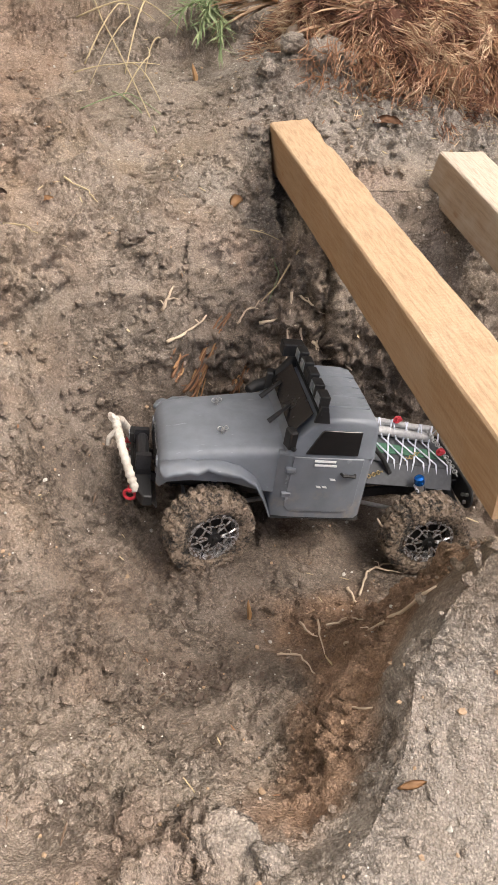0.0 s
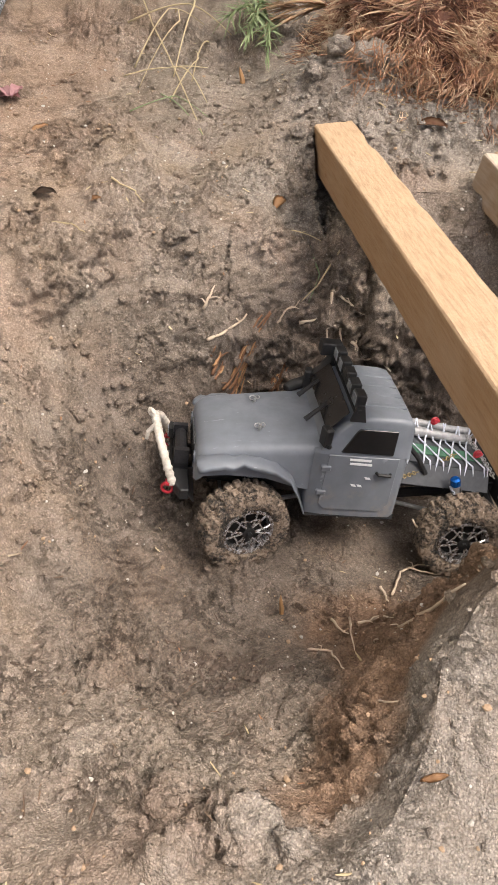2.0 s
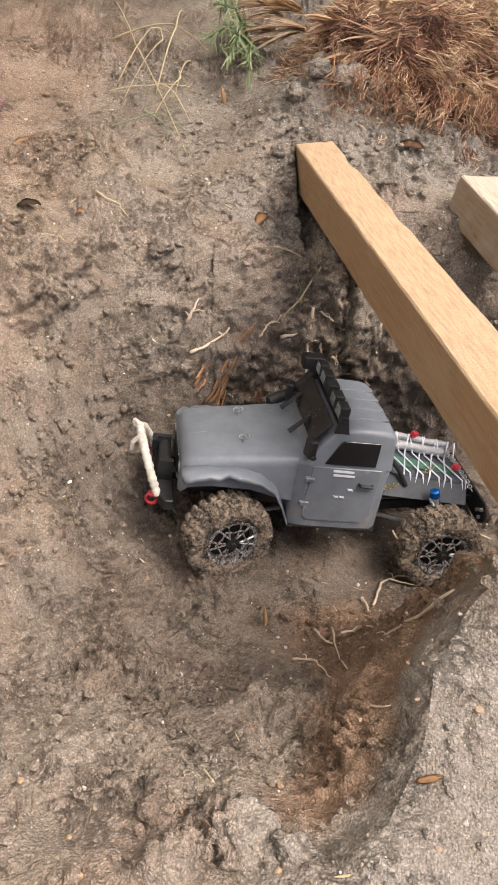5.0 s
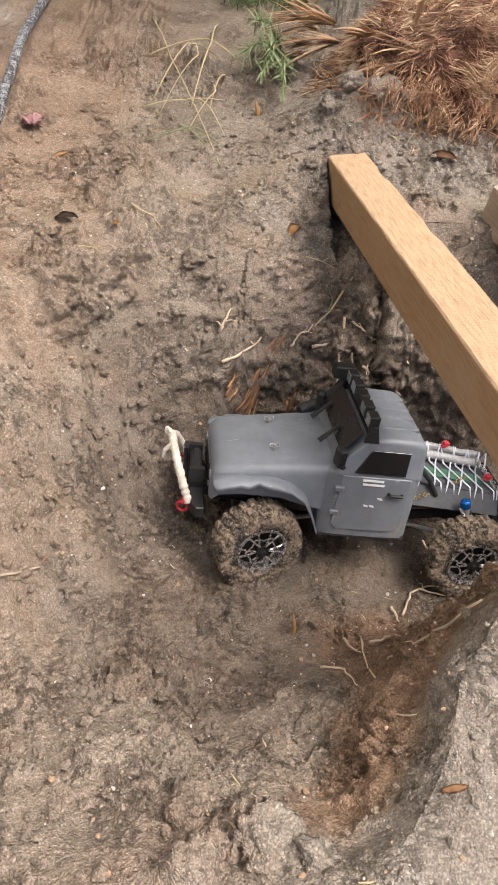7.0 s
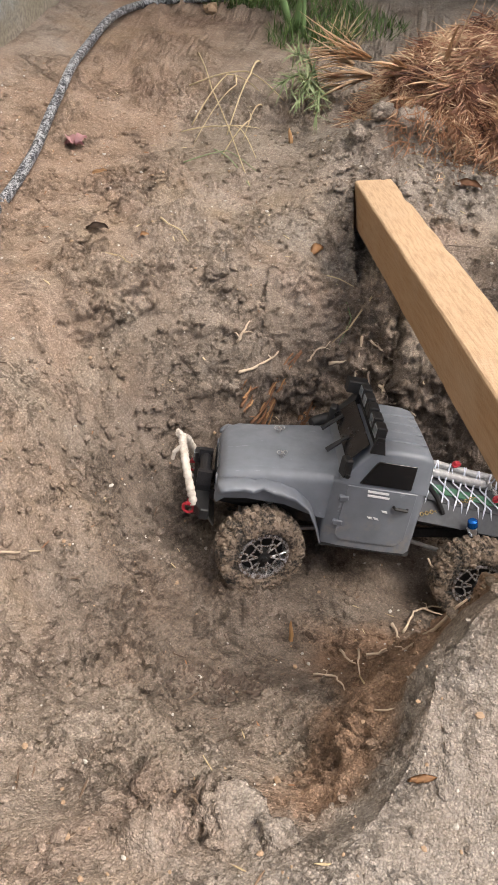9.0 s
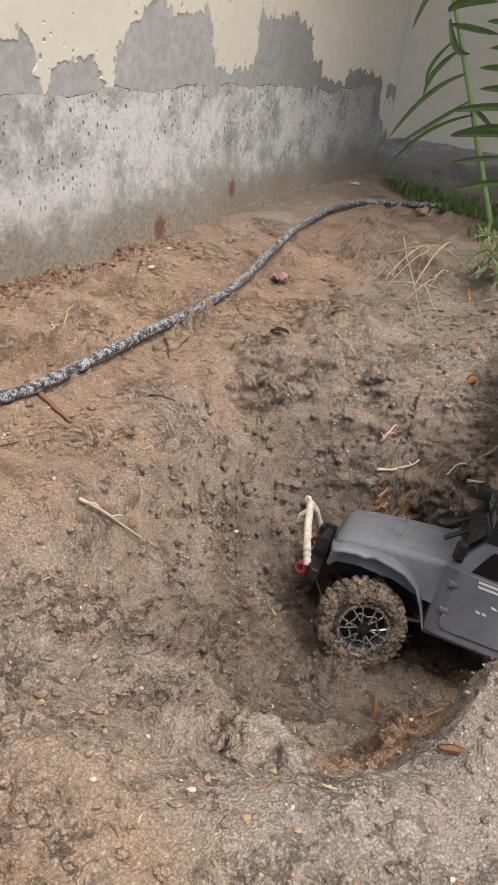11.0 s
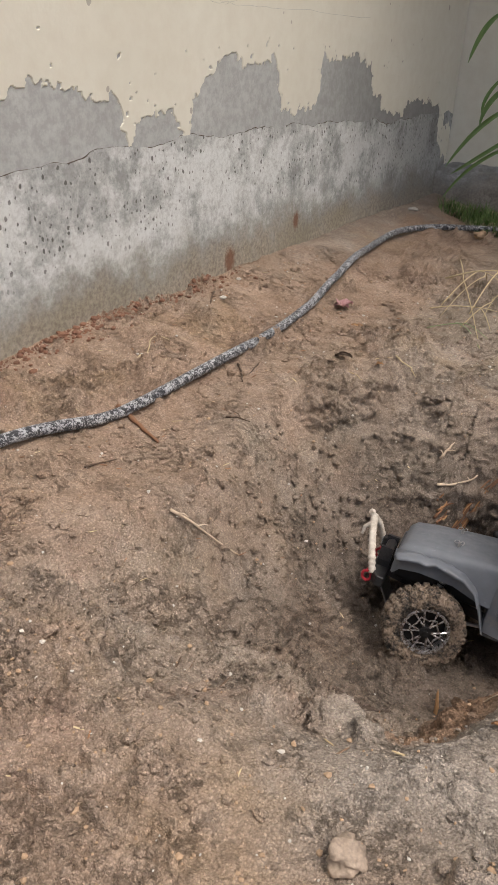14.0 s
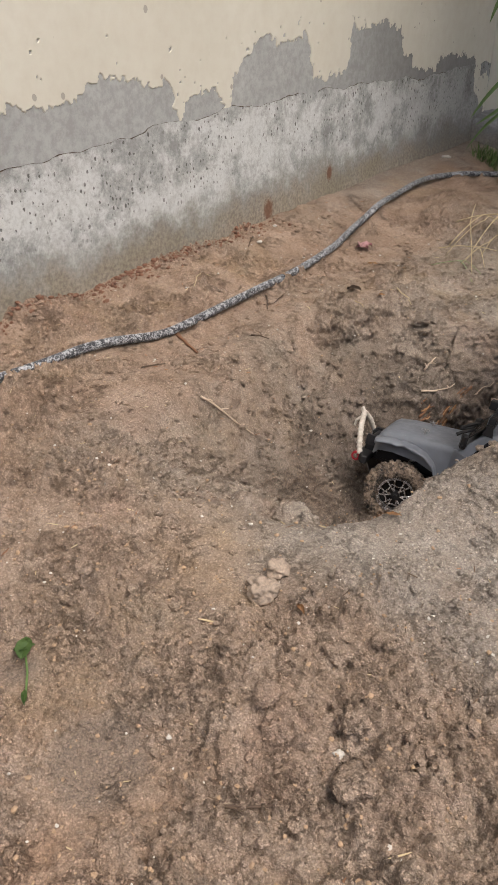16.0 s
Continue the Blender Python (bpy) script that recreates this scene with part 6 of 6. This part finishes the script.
        oriented(bm, vs, Matrix.Translation((0, sgn * 0.098, 0)) @ Matrix.Rotation(sgn * 0.25, 4, "Z"))
        bevel(bm, 0.002, 1)
        part("wing_mirror", bm, BLACK, car, "black wing mirror")
        bm = bmesh.new()
        slab(bm, [(-0.076, sgn * 0.083, 0.0725), (-0.198, sgn * 0.082, 0.0715), (-0.200, sgn * 0.079, 0.078), (-0.076, sgn * 0.081, 0.079)], 0.003)
        part("rock_slider", bm, BLACK, car)
        # stickers on the door: plain white strokes
        for x0, x1, z0, slant in ((-0.121, -0.149, 0.1625, 0.0), (-0.122, -0.151, 0.1565, 0.0), (-0.131, -0.137, 0.1245, 0.002), (-0.139, -0.145, 0.1245, 0.002), (-0.147, -0.154, 0.1245, 0.002)):
            bm = bmesh.new()
            y = lambda z: sgn * (0.0867 - (z - 0.098) * 0.045)
            slab(bm, [(x0, y(z0), z0), (x1, y(z0), z0 - 0.0005), (x1 + slant, y(z0 + 0.003), z0 + 0.0025), (x0 + slant, y(z0 + 0.003), z0 + 0.003)], 0.0006)
            part("sticker", bm, WHITEP, car, "small white sticker strokes")
    bm = bmesh.new()
    slab(bm, [(-0.0878, 0.0685, 0.1815), (-0.0878, -0.0685, 0.1815), (-0.1115, -0.0655, 0.2098), (-0.1115, 0.0655, 0.2098)], 0.0018)
    bevel(bm, 0.0005, 1)
    part("windscreen", bm, GLASS, car, "dark tinted windscreen")
    bm = bmesh.new()
    slab(bm, [(-0.2005, 0.055, 0.176), (-0.2005, -0.055, 0.176), (-0.201, -0.05, 0.203), (-0.201, 0.05, 0.203)], 0.0015)
    part("rear_window", bm, GLASS, car, "dark tinted rear window")
    for y in (0.034, -0.028):
        bm = bmesh.new()
        tube(bm, [(-0.066, y, 0.176), (-0.074, y - 0.002, 0.183), (-0.094, y - 0.016, 0.1925)], [0.0034, 0.0032, 0.0024], 6)
        part("wiper", bm, BLACK, car, "black windscreen wiper")
    for y in (0.035, -0.035):
        bm = bmesh.new()
        tube(bm, [(-0.010, y, 0.166), (-0.010, y, 0.176)], 0.0022, 8)
        ring(bm, (-0.006, y + 0.003, 0.1765), 0.0038, 0.0006, (0.2, 0.3, 1), 10)
        ring(bm, (-0.014, y - 0.002, 0.175), 0.0026, 0.0006, (0.5, 1, 0.3), 10)
        part("body_pin", bm, STEEL, car, "steel body pin with clip")
    # grille, lamps
    for k in range(7):
        y = (k - 3) * 0.0098
        bm = bmesh.new()
        outline = [(0.0705 if z < 0.128 else 0.0692, y + 0.0030 * c, z) for c, z in ((-1, 0.112), (1, 0.112), (1, 0.138), (0, 0.141), (-1, 0.138))]
        slab(bm, [(0.0703, p[1], p[2]) for p in outline], 0.0022)
        part("grille_slot", bm, BLACK, car)
    for sgn in (1, -1):
        bm = bmesh.new()
        tube(bm, [(0.060, sgn * 0.0475, 0.129), (0.0715, sgn * 0.0475, 0.129)], 0.0082, 16)
        head = part("headlight", bm, PAINT, car)
        bm = bmesh.new()
        tube(bm, [(0.0715, sgn * 0.0475, 0.129), (0.0722, sgn * 0.0475, 0.129)], 0.0070, 16)
        part("lens", bm, DARKLENS, head, "smoked headlight lens")
        bm = bmesh.new()
        tube(bm, [(0.060, sgn * 0.050, 0.1095), (0.0708, sgn * 0.050, 0.1095)], 0.0033, 10)
        part("indicator", bm, DARKLENS, car)
    # snorkel along the far pillar
    bm = bmesh.new()
    tube(bm, [(-0.058, -0.072, 0.172), (-0.070, -0.079, 0.176), (-0.086, -0.081, 0.182), (-0.104, -0.079, 0.203), (-0.115, -0.078, 0.222), (-0.116, -0.078, 0.236)], [0.0075, 0.0085, 0.0085, 0.008, 0.0075, 0.0075], 10)
    vs = box(bm, -0.126, -0.096, -0.088, -0.068, 0.230, 0.248)
    bevel(bm, 0.0014, 1)
    part("snorkel", bm, BLACK, car, "black air snorkel beside the windscreen")
    # roof light bar with five square lamps
    bm = bmesh.new()
    tube(bm, [(-0.121, -0.076, 0.228), (-0.121, 0.076, 0.228)], 0.0036, 8)
    for y in (-0.073, 0.073):
        slab(bm, [(-0.112, y, 0.214), (-0.132, y, 0.214), (-0.126, y, 0.236), (-0.117, y, 0.236)], 0.004)
    box(bm, -0.126, -0.118, -0.07, 0.07, 0.2195, 0.2235)
    part("light_bar", bm, BLACK, car, "black roof light bar")
    for k in range(5):
        y = (k - 2) * 0.0295
        bm = bmesh.new()
        vs = box(bm, -0.128, -0.115, y - 0.0105, y + 0.0105, 0.230, 0.2475)
        bevel(bm, 0.0012, 1)
        lamp = part("spot_lamp", bm, BLACK, car, "square black spot lamp")
        bm = bmesh.new()
        box(bm, -0.1155, -0.1138, y - 0.0085, y + 0.0085, 0.2325, 0.2455)
        bevel(bm, 0.0005, 1)
        part("lens", bm, BLACK if k == 2 else LENS, lamp, "clear lamp lens")
    count = len(car.children)
    # front bumper, winch, hoop in white tape, shackles, skid plate
    bm = bmesh.new()
    slab(bm, [(0.086, -0.076, 0.088), (0.098, -0.05, 0.088), (0.098, 0.05, 0.088), (0.086, 0.076, 0.088), (0.074, 0.076, 0.088), (0.074, -0.076, 0.088)], 0.016)
    bevel(bm, 0.0016, 1)
    box(bm, 0.075, 0.094, -0.03, 0.03, 0.096, 0.106)
    part("front_bumper", bm, BLACK, car, "black steel front bumper with winch")
    bm = bmesh.new()
    tube(bm, [(0.085, -0.026, 0.104), (0.085, 0.026, 0.104)], 0.008, 12)
    for y in (-0.03, 0.03):
        box(bm, 0.076, 0.095, y - 0.004, y + 0.004, 0.095, 0.116)
    part("winch", bm, DARKMETAL, car, "dark winch drum")
    for k in range(5):
        bm = bmesh.new()
        tube(bm, [(0.096, -0.04 + 0.02 * k, 0.088), (0.1005, -0.04 + 0.02 * k, 0.088)], 0.0022, 6)
        part("bolt", bm, STEEL, car)
    bm = bmesh.new()
    hoop = [(0.094, 0.058, 0.090), (0.103, 0.050, 0.112), (0.114, 0.029, 0.138), (0.120, 0.008, 0.152), (0.122, 0.0, 0.157), (0.120, -0.010, 0.152), (0.114, -0.031, 0.138), (0.103, -0.051, 0.112), (0.094, -0.058, 0.090)]
    pts = []
    for a, b in zip(hoop, hoop[1:]):
        pts += [Vector(a).lerp(Vector(b), k / 12) for k in range(12)]
    pts.append(Vector(hoop[-1]))
    tube(bm, pts, [0.0056 + 0.0006 * math.sin(i * 1.9 + 2 * noise.noise(Vector((i * 0.11, 5, 0)))) + 0.0009 * noise.noise(Vector((i * 0.3, 0, 0))) for i in range(len(pts))], 10)
    wrap = part("bull_bar", bm, TAPE, car, "bull bar wrapped in off-white cloth tape", True)
    bm = bmesh.new()
    for dx, dy, dz in ((0.004, 0.006, 0.175), (0.008, -0.006, 0.171)):
        tube(bm, [(0.121, 0.001, 0.155), (0.126 + dx * 0.4, dy * 0.5, 0.163), (0.121 + dx, dy, dz - 0.008)], [0.005, 0.0045, 0.003], 8)
    tube(bm, [(0.120, 0.012, 0.151), (0.130, 0.013, 0.140), (0.131, 0.012, 0.128)], [0.004, 0.0032, 0.0024], 7)
    part("tape_knot", bm, TAPE, wrap, "knotted tape ends")
    for sgn in (1, -1):
        bm = bmesh.new()
        ring(bm, (0.101, sgn * 0.056, 0.083), 0.0072, 0.0023, (0.25, 1, 0), 14)
        box(bm, 0.094, 0.104, sgn * 0.056 - 0.0055, sgn * 0.056 + 0.0055, 0.090, 0.0935)
        part("shackle", bm, REDP, car, "red tow shackle")
    bm = bmesh.new()
    slab(bm, [(0.088, 0.032, 0.080), (0.088, -0.032, 0.080), (0.062, -0.028, 0.040), (0.062, 0.028, 0.040)], 0.0025)
    bevel(bm, 0.0006, 1)
    part("skid_plate", bm, STEEL, car, "scratched bare metal skid plate")
    bm = bmesh.new()
    vs = box(bm, 0.092, 0.101, -0.048, -0.030, 0.104, 0.120)
    bevel(bm, 0.001, 1)
    lamp = part("bumper_lamp", bm, BLACK, car)
    bm = bmesh.new()
    box(bm, 0.101, 0.1022, -0.0462, -0.0318, 0.106, 0.118)
    part("lens", bm, LENS, lamp, "clear lamp lens")
    for ob in list(car.children)[count:]:
        ob.location.z += 0.012
    # chassis, axles, links
    for sgn in (1, -1):
        bm = bmesh.new()
        slab(bm, [(0.075, sgn * 0.026, 0.098), (-0.10, sgn * 0.026, 0.080), (-0.22, sgn * 0.026, 0.082), (-0.365, sgn * 0.026, 0.104), (-0.365, sgn * 0.026, 0.090), (-0.22, sgn * 0.026, 0.068), (-0.10, sgn * 0.026, 0.066), (0.075, sgn * 0.026, 0.084)], 0.004)
        part("chassis_rail", bm, DARKMETAL, car, "black chassis rail")
        for x0, x1 in ((0.0, -0.12), (WB, -0.17)):
            for y0, y1, z0 in ((0.040, 0.024, 0.052), (0.022, 0.018, 0.078)):
                bm = bmesh.new()
                tube(bm, [(x0, sgn * y0, z0), (x1, sgn * y1, 0.068)], 0.0032, 8)
                part("suspension_link", bm, STEEL if z0 < 0.06 else DARKMETAL, car)
    bm = bmesh.new()
    box(bm, -0.21, -0.08, -0.03, 0.03, 0.062, 0.10)
    bevel(bm, 0.004)
    part("gearbox", bm, BLACK, car)
    bm = bmesh.new()
    box(bm, -0.075, 0.066, -0.045, 0.045, 0.092, 0.125)
    bevel(bm, 0.006)
    part("motor_tray", bm, BLACK, car)
    for x in (0.0, WB):
        bm = bmesh.new()
        tube(bm, [(x, -0.072, TYRE_R), (x, 0.072, TYRE_R)], 0.0075, 12)
        vs = bmesh.ops.create_icosphere(bm, subdivisions=2, radius=0.017, matrix=Matrix.Translation((x, -0.018, TYRE_R)))["verts"]
        for y in (-0.062, 0.062):
            box(bm, x - 0.008, x + 0.008, y - 0.008, y + 0.008, TYRE_R - 0.013, TYRE_R + 0.013)
        part("axle", bm, BLACK, car, "black axle housing with differential", True)
    bm = bmesh.new()
    tube(bm, [(0.028, -0.06, TYRE_R + 0.004), (0.028, 0.06, TYRE_R + 0.004)], 0.0024, 8)
    part("steering_rod", bm, STEEL, car)
    for sgn in (1, -1):
        make_shock(car, (0.006, sgn * 0.056, 0.066), (-0.012, sgn * 0.048, 0.136))
        make_shock(car, (WB - 0.002, sgn * 0.060, 0.066), (WB + 0.022, sgn * 0.066, 0.134))
    for x, lab in ((0.0, "steered front wheel with mud-caked lugged tyre"), (WB, "rear wheel with mud-caked lugged tyre")):
        for y in (0.086, -0.086):
            make_wheel(car, x, y, TYRE_R - 0.005, 16 if x == 0 else 0, lab)
    # open load bed
    for sgn in (1, -1):
        bm = bmesh.new()
        slab(bm, [(-0.205, sgn * 0.046, 0.142), (-0.335, sgn * 0.040, 0.128), (-0.335, sgn * 0.054, 0.104), (-0.205, sgn * 0.060, 0.116)], 0.002)
        part("bed_side", bm, GREYP, car, "dark grey bed side panel")
    bm = bmesh.new()
    slab(bm, [(-0.205, 0.045, 0.1425), (-0.335, 0.039, 0.1285), (-0.335, -0.039, 0.1285), (-0.205, -0.045, 0.1425)], 0.0025)
    part("bed_cover", bm, GREYP, car, "dark grey bed cover")
    bm = bmesh.new()
    slab(bm, [(-0.208, 0.024, 0.1448), (-0.332, 0.020, 0.1313), (-0.332, 0.0, 0.1313), (-0.208, 0.0, 0.1448)], 0.0015)
    part("bed_strip", bm, GREENP, car, "faded green strip along the bed")
    bm = bmesh.new()
    box(bm, -0.335, -0.21, -0.04, 0.04, 0.098, 0.128)
    part("battery_box", bm, BLACK, car)
    bm = bmesh.new()
    for y, r in ((-0.022, 0.007), (-0.034, 0.006), (-0.029, 0.005)):
        z = 0.153 if r > 0.0065 else (0.15 if r > 0.0055 else 0.163)
        pts = [(-0.204 - 0.011 * k, y + 0.001 * math.sin(k), z - 0.0012 * k) for k in range(12)]
        tube(bm, pts, [r * (1 + 0.06 * math.sin(2.1 * k)) for k in range(12)], 10)
    part("recovery_roll", bm, FOIL, car, "roll of crinkled grey foil", True)
    bm = bmesh.new()
    deck = lambda t, s: Vector((-0.206 - 0.128 * t, (0.055 - 0.006 * t) * s, 0.1475 - 0.014 * t + (0.022 if -0.7 < s < -0.3 else 0.0) - (0.03 if abs(s) > 1.01 else 0)))
    for t0, t1, s0, s1 in ((0.02, 0.35, -1.05, 1.05), (0.35, 0.7, -1.05, 1.05), (0.7, 0.98, -1.05, 1.05), (0.35, 0.02, -1.05, 1.05), (0.7, 0.35, -1.05, 1.05), (0.98, 0.7, -1.05, 1.05), (0.02, 0.02, -1.05, 1.05), (0.2, 0.5, -1.05, 1.05), (0.5, 0.85, -1.05, 1.05), (0.5, 0.2, -1.05, 1.05), (0.85, 0.5, -1.05, 1.05), (0.99, 0.99, -1.05, 1.05)):
        tube(bm, [deck(t0 + (t1 - t0) * k / 8, s0 + (s1 - s0) * k / 8) for k in range(9)], 0.0012, 5)
    for s in (-1.03, 1.03):
        tube(bm, [deck(k / 8, s) + Vector((0, 0, -0.002 * math.sin(k * 2))) for k in range(9)], 0.0012, 5)
    tube(bm, [(-0.275, 0.062, 0.118), (-0.279, 0.068, 0.112), (-0.285, 0.066, 0.106)], 0.002, 5)
    part("cargo_net", bm, WHITEC, car, "white cord cargo net")
    bm = bmesh.new()
    chain(bm, sagging((-0.206, 0.062, 0.128), (-0.29, 0.02, 0.142), 0.003, 22), 0.0026)
    part("chain", bm, BRASS, car, "thin brass chain")
    bm = bmesh.new()
    chain(bm, sagging((-0.315, -0.03, 0.148), (-0.338, 0.052, 0.128), -0.004, 22), 0.003)
    part("chain", bm, STEEL, car, "bright steel chain")
    for x, y, z in ((-0.268, -0.028, 0.164), (-0.322, 0.018, 0.143)):
        bm = bmesh.new()
        ring(bm, (x, y, z), 0.006, 0.002, (0.2, 0.3, 1), 12, 0.6)
        tube(bm, [(x - 0.006, y, z), (x + 0.004, y + 0.004, z + 0.003)], 0.0026, 6)
        part("hook", bm, REDP, car, "red recovery hook")
    for sgn in (1, -1):
        bm = bmesh.new()
        tube(bm, [(-0.199, sgn * 0.045, 0.176), (-0.225, sgn * 0.05, 0.150), (-0.24, sgn * 0.052, 0.128)], 0.0034, 8)
        part("bed_brace", bm, BLACK, car, "black diagonal brace")
    # rear bumper with rounded, drilled ends
    bm = bmesh.new()
    for sgn in (1, -1):
        outline = [(-0.352 - 0.002, sgn * (0.02 + 0.05 * k / 10 * 1.0), 0.092) for k in range(11)]
        arc = [(0.0, sgn * (0.062 + 0.016 * math.cos(a)), 0.100 + 0.016 * math.sin(a)) for a in (2 * math.pi * k / 16 for k in range(16))]
        slab(bm, [(-0.358, y, z) for _, y, z in arc], 0.004)
    box(bm, -0.3605, -0.3555, -0.062, 0.062, 0.084, 0.116)
    bevel(bm, 0.001, 1)
    rear = part("rear_bumper", bm, BLACK, car, "black drilled rear bumper plate")
    for y, z in ((0.066, 0.106), (0.066, 0.094), (-0.066, 0.106), (-0.066, 0.094), (0.057, 0.1)):
        bm = bmesh.new()
        tube(bm, [(-0.363, y, z), (-0.352, y, z)], 0.0026, 8)
        part("drilled_hole", bm, STEEL, rear)
    bm = bmesh.new()
    tube(bm, [(-0.345, 0.02, 0.09), (-0.345, 0.062, 0.082)], 0.007, 10)
    part("tow_spool", bm, BLACK, car)
    car.matrix_world = m
    return car


CAR = build_car(pose(-0.012, 0.782, -0.327, 16.5, -7.0, 188.8))
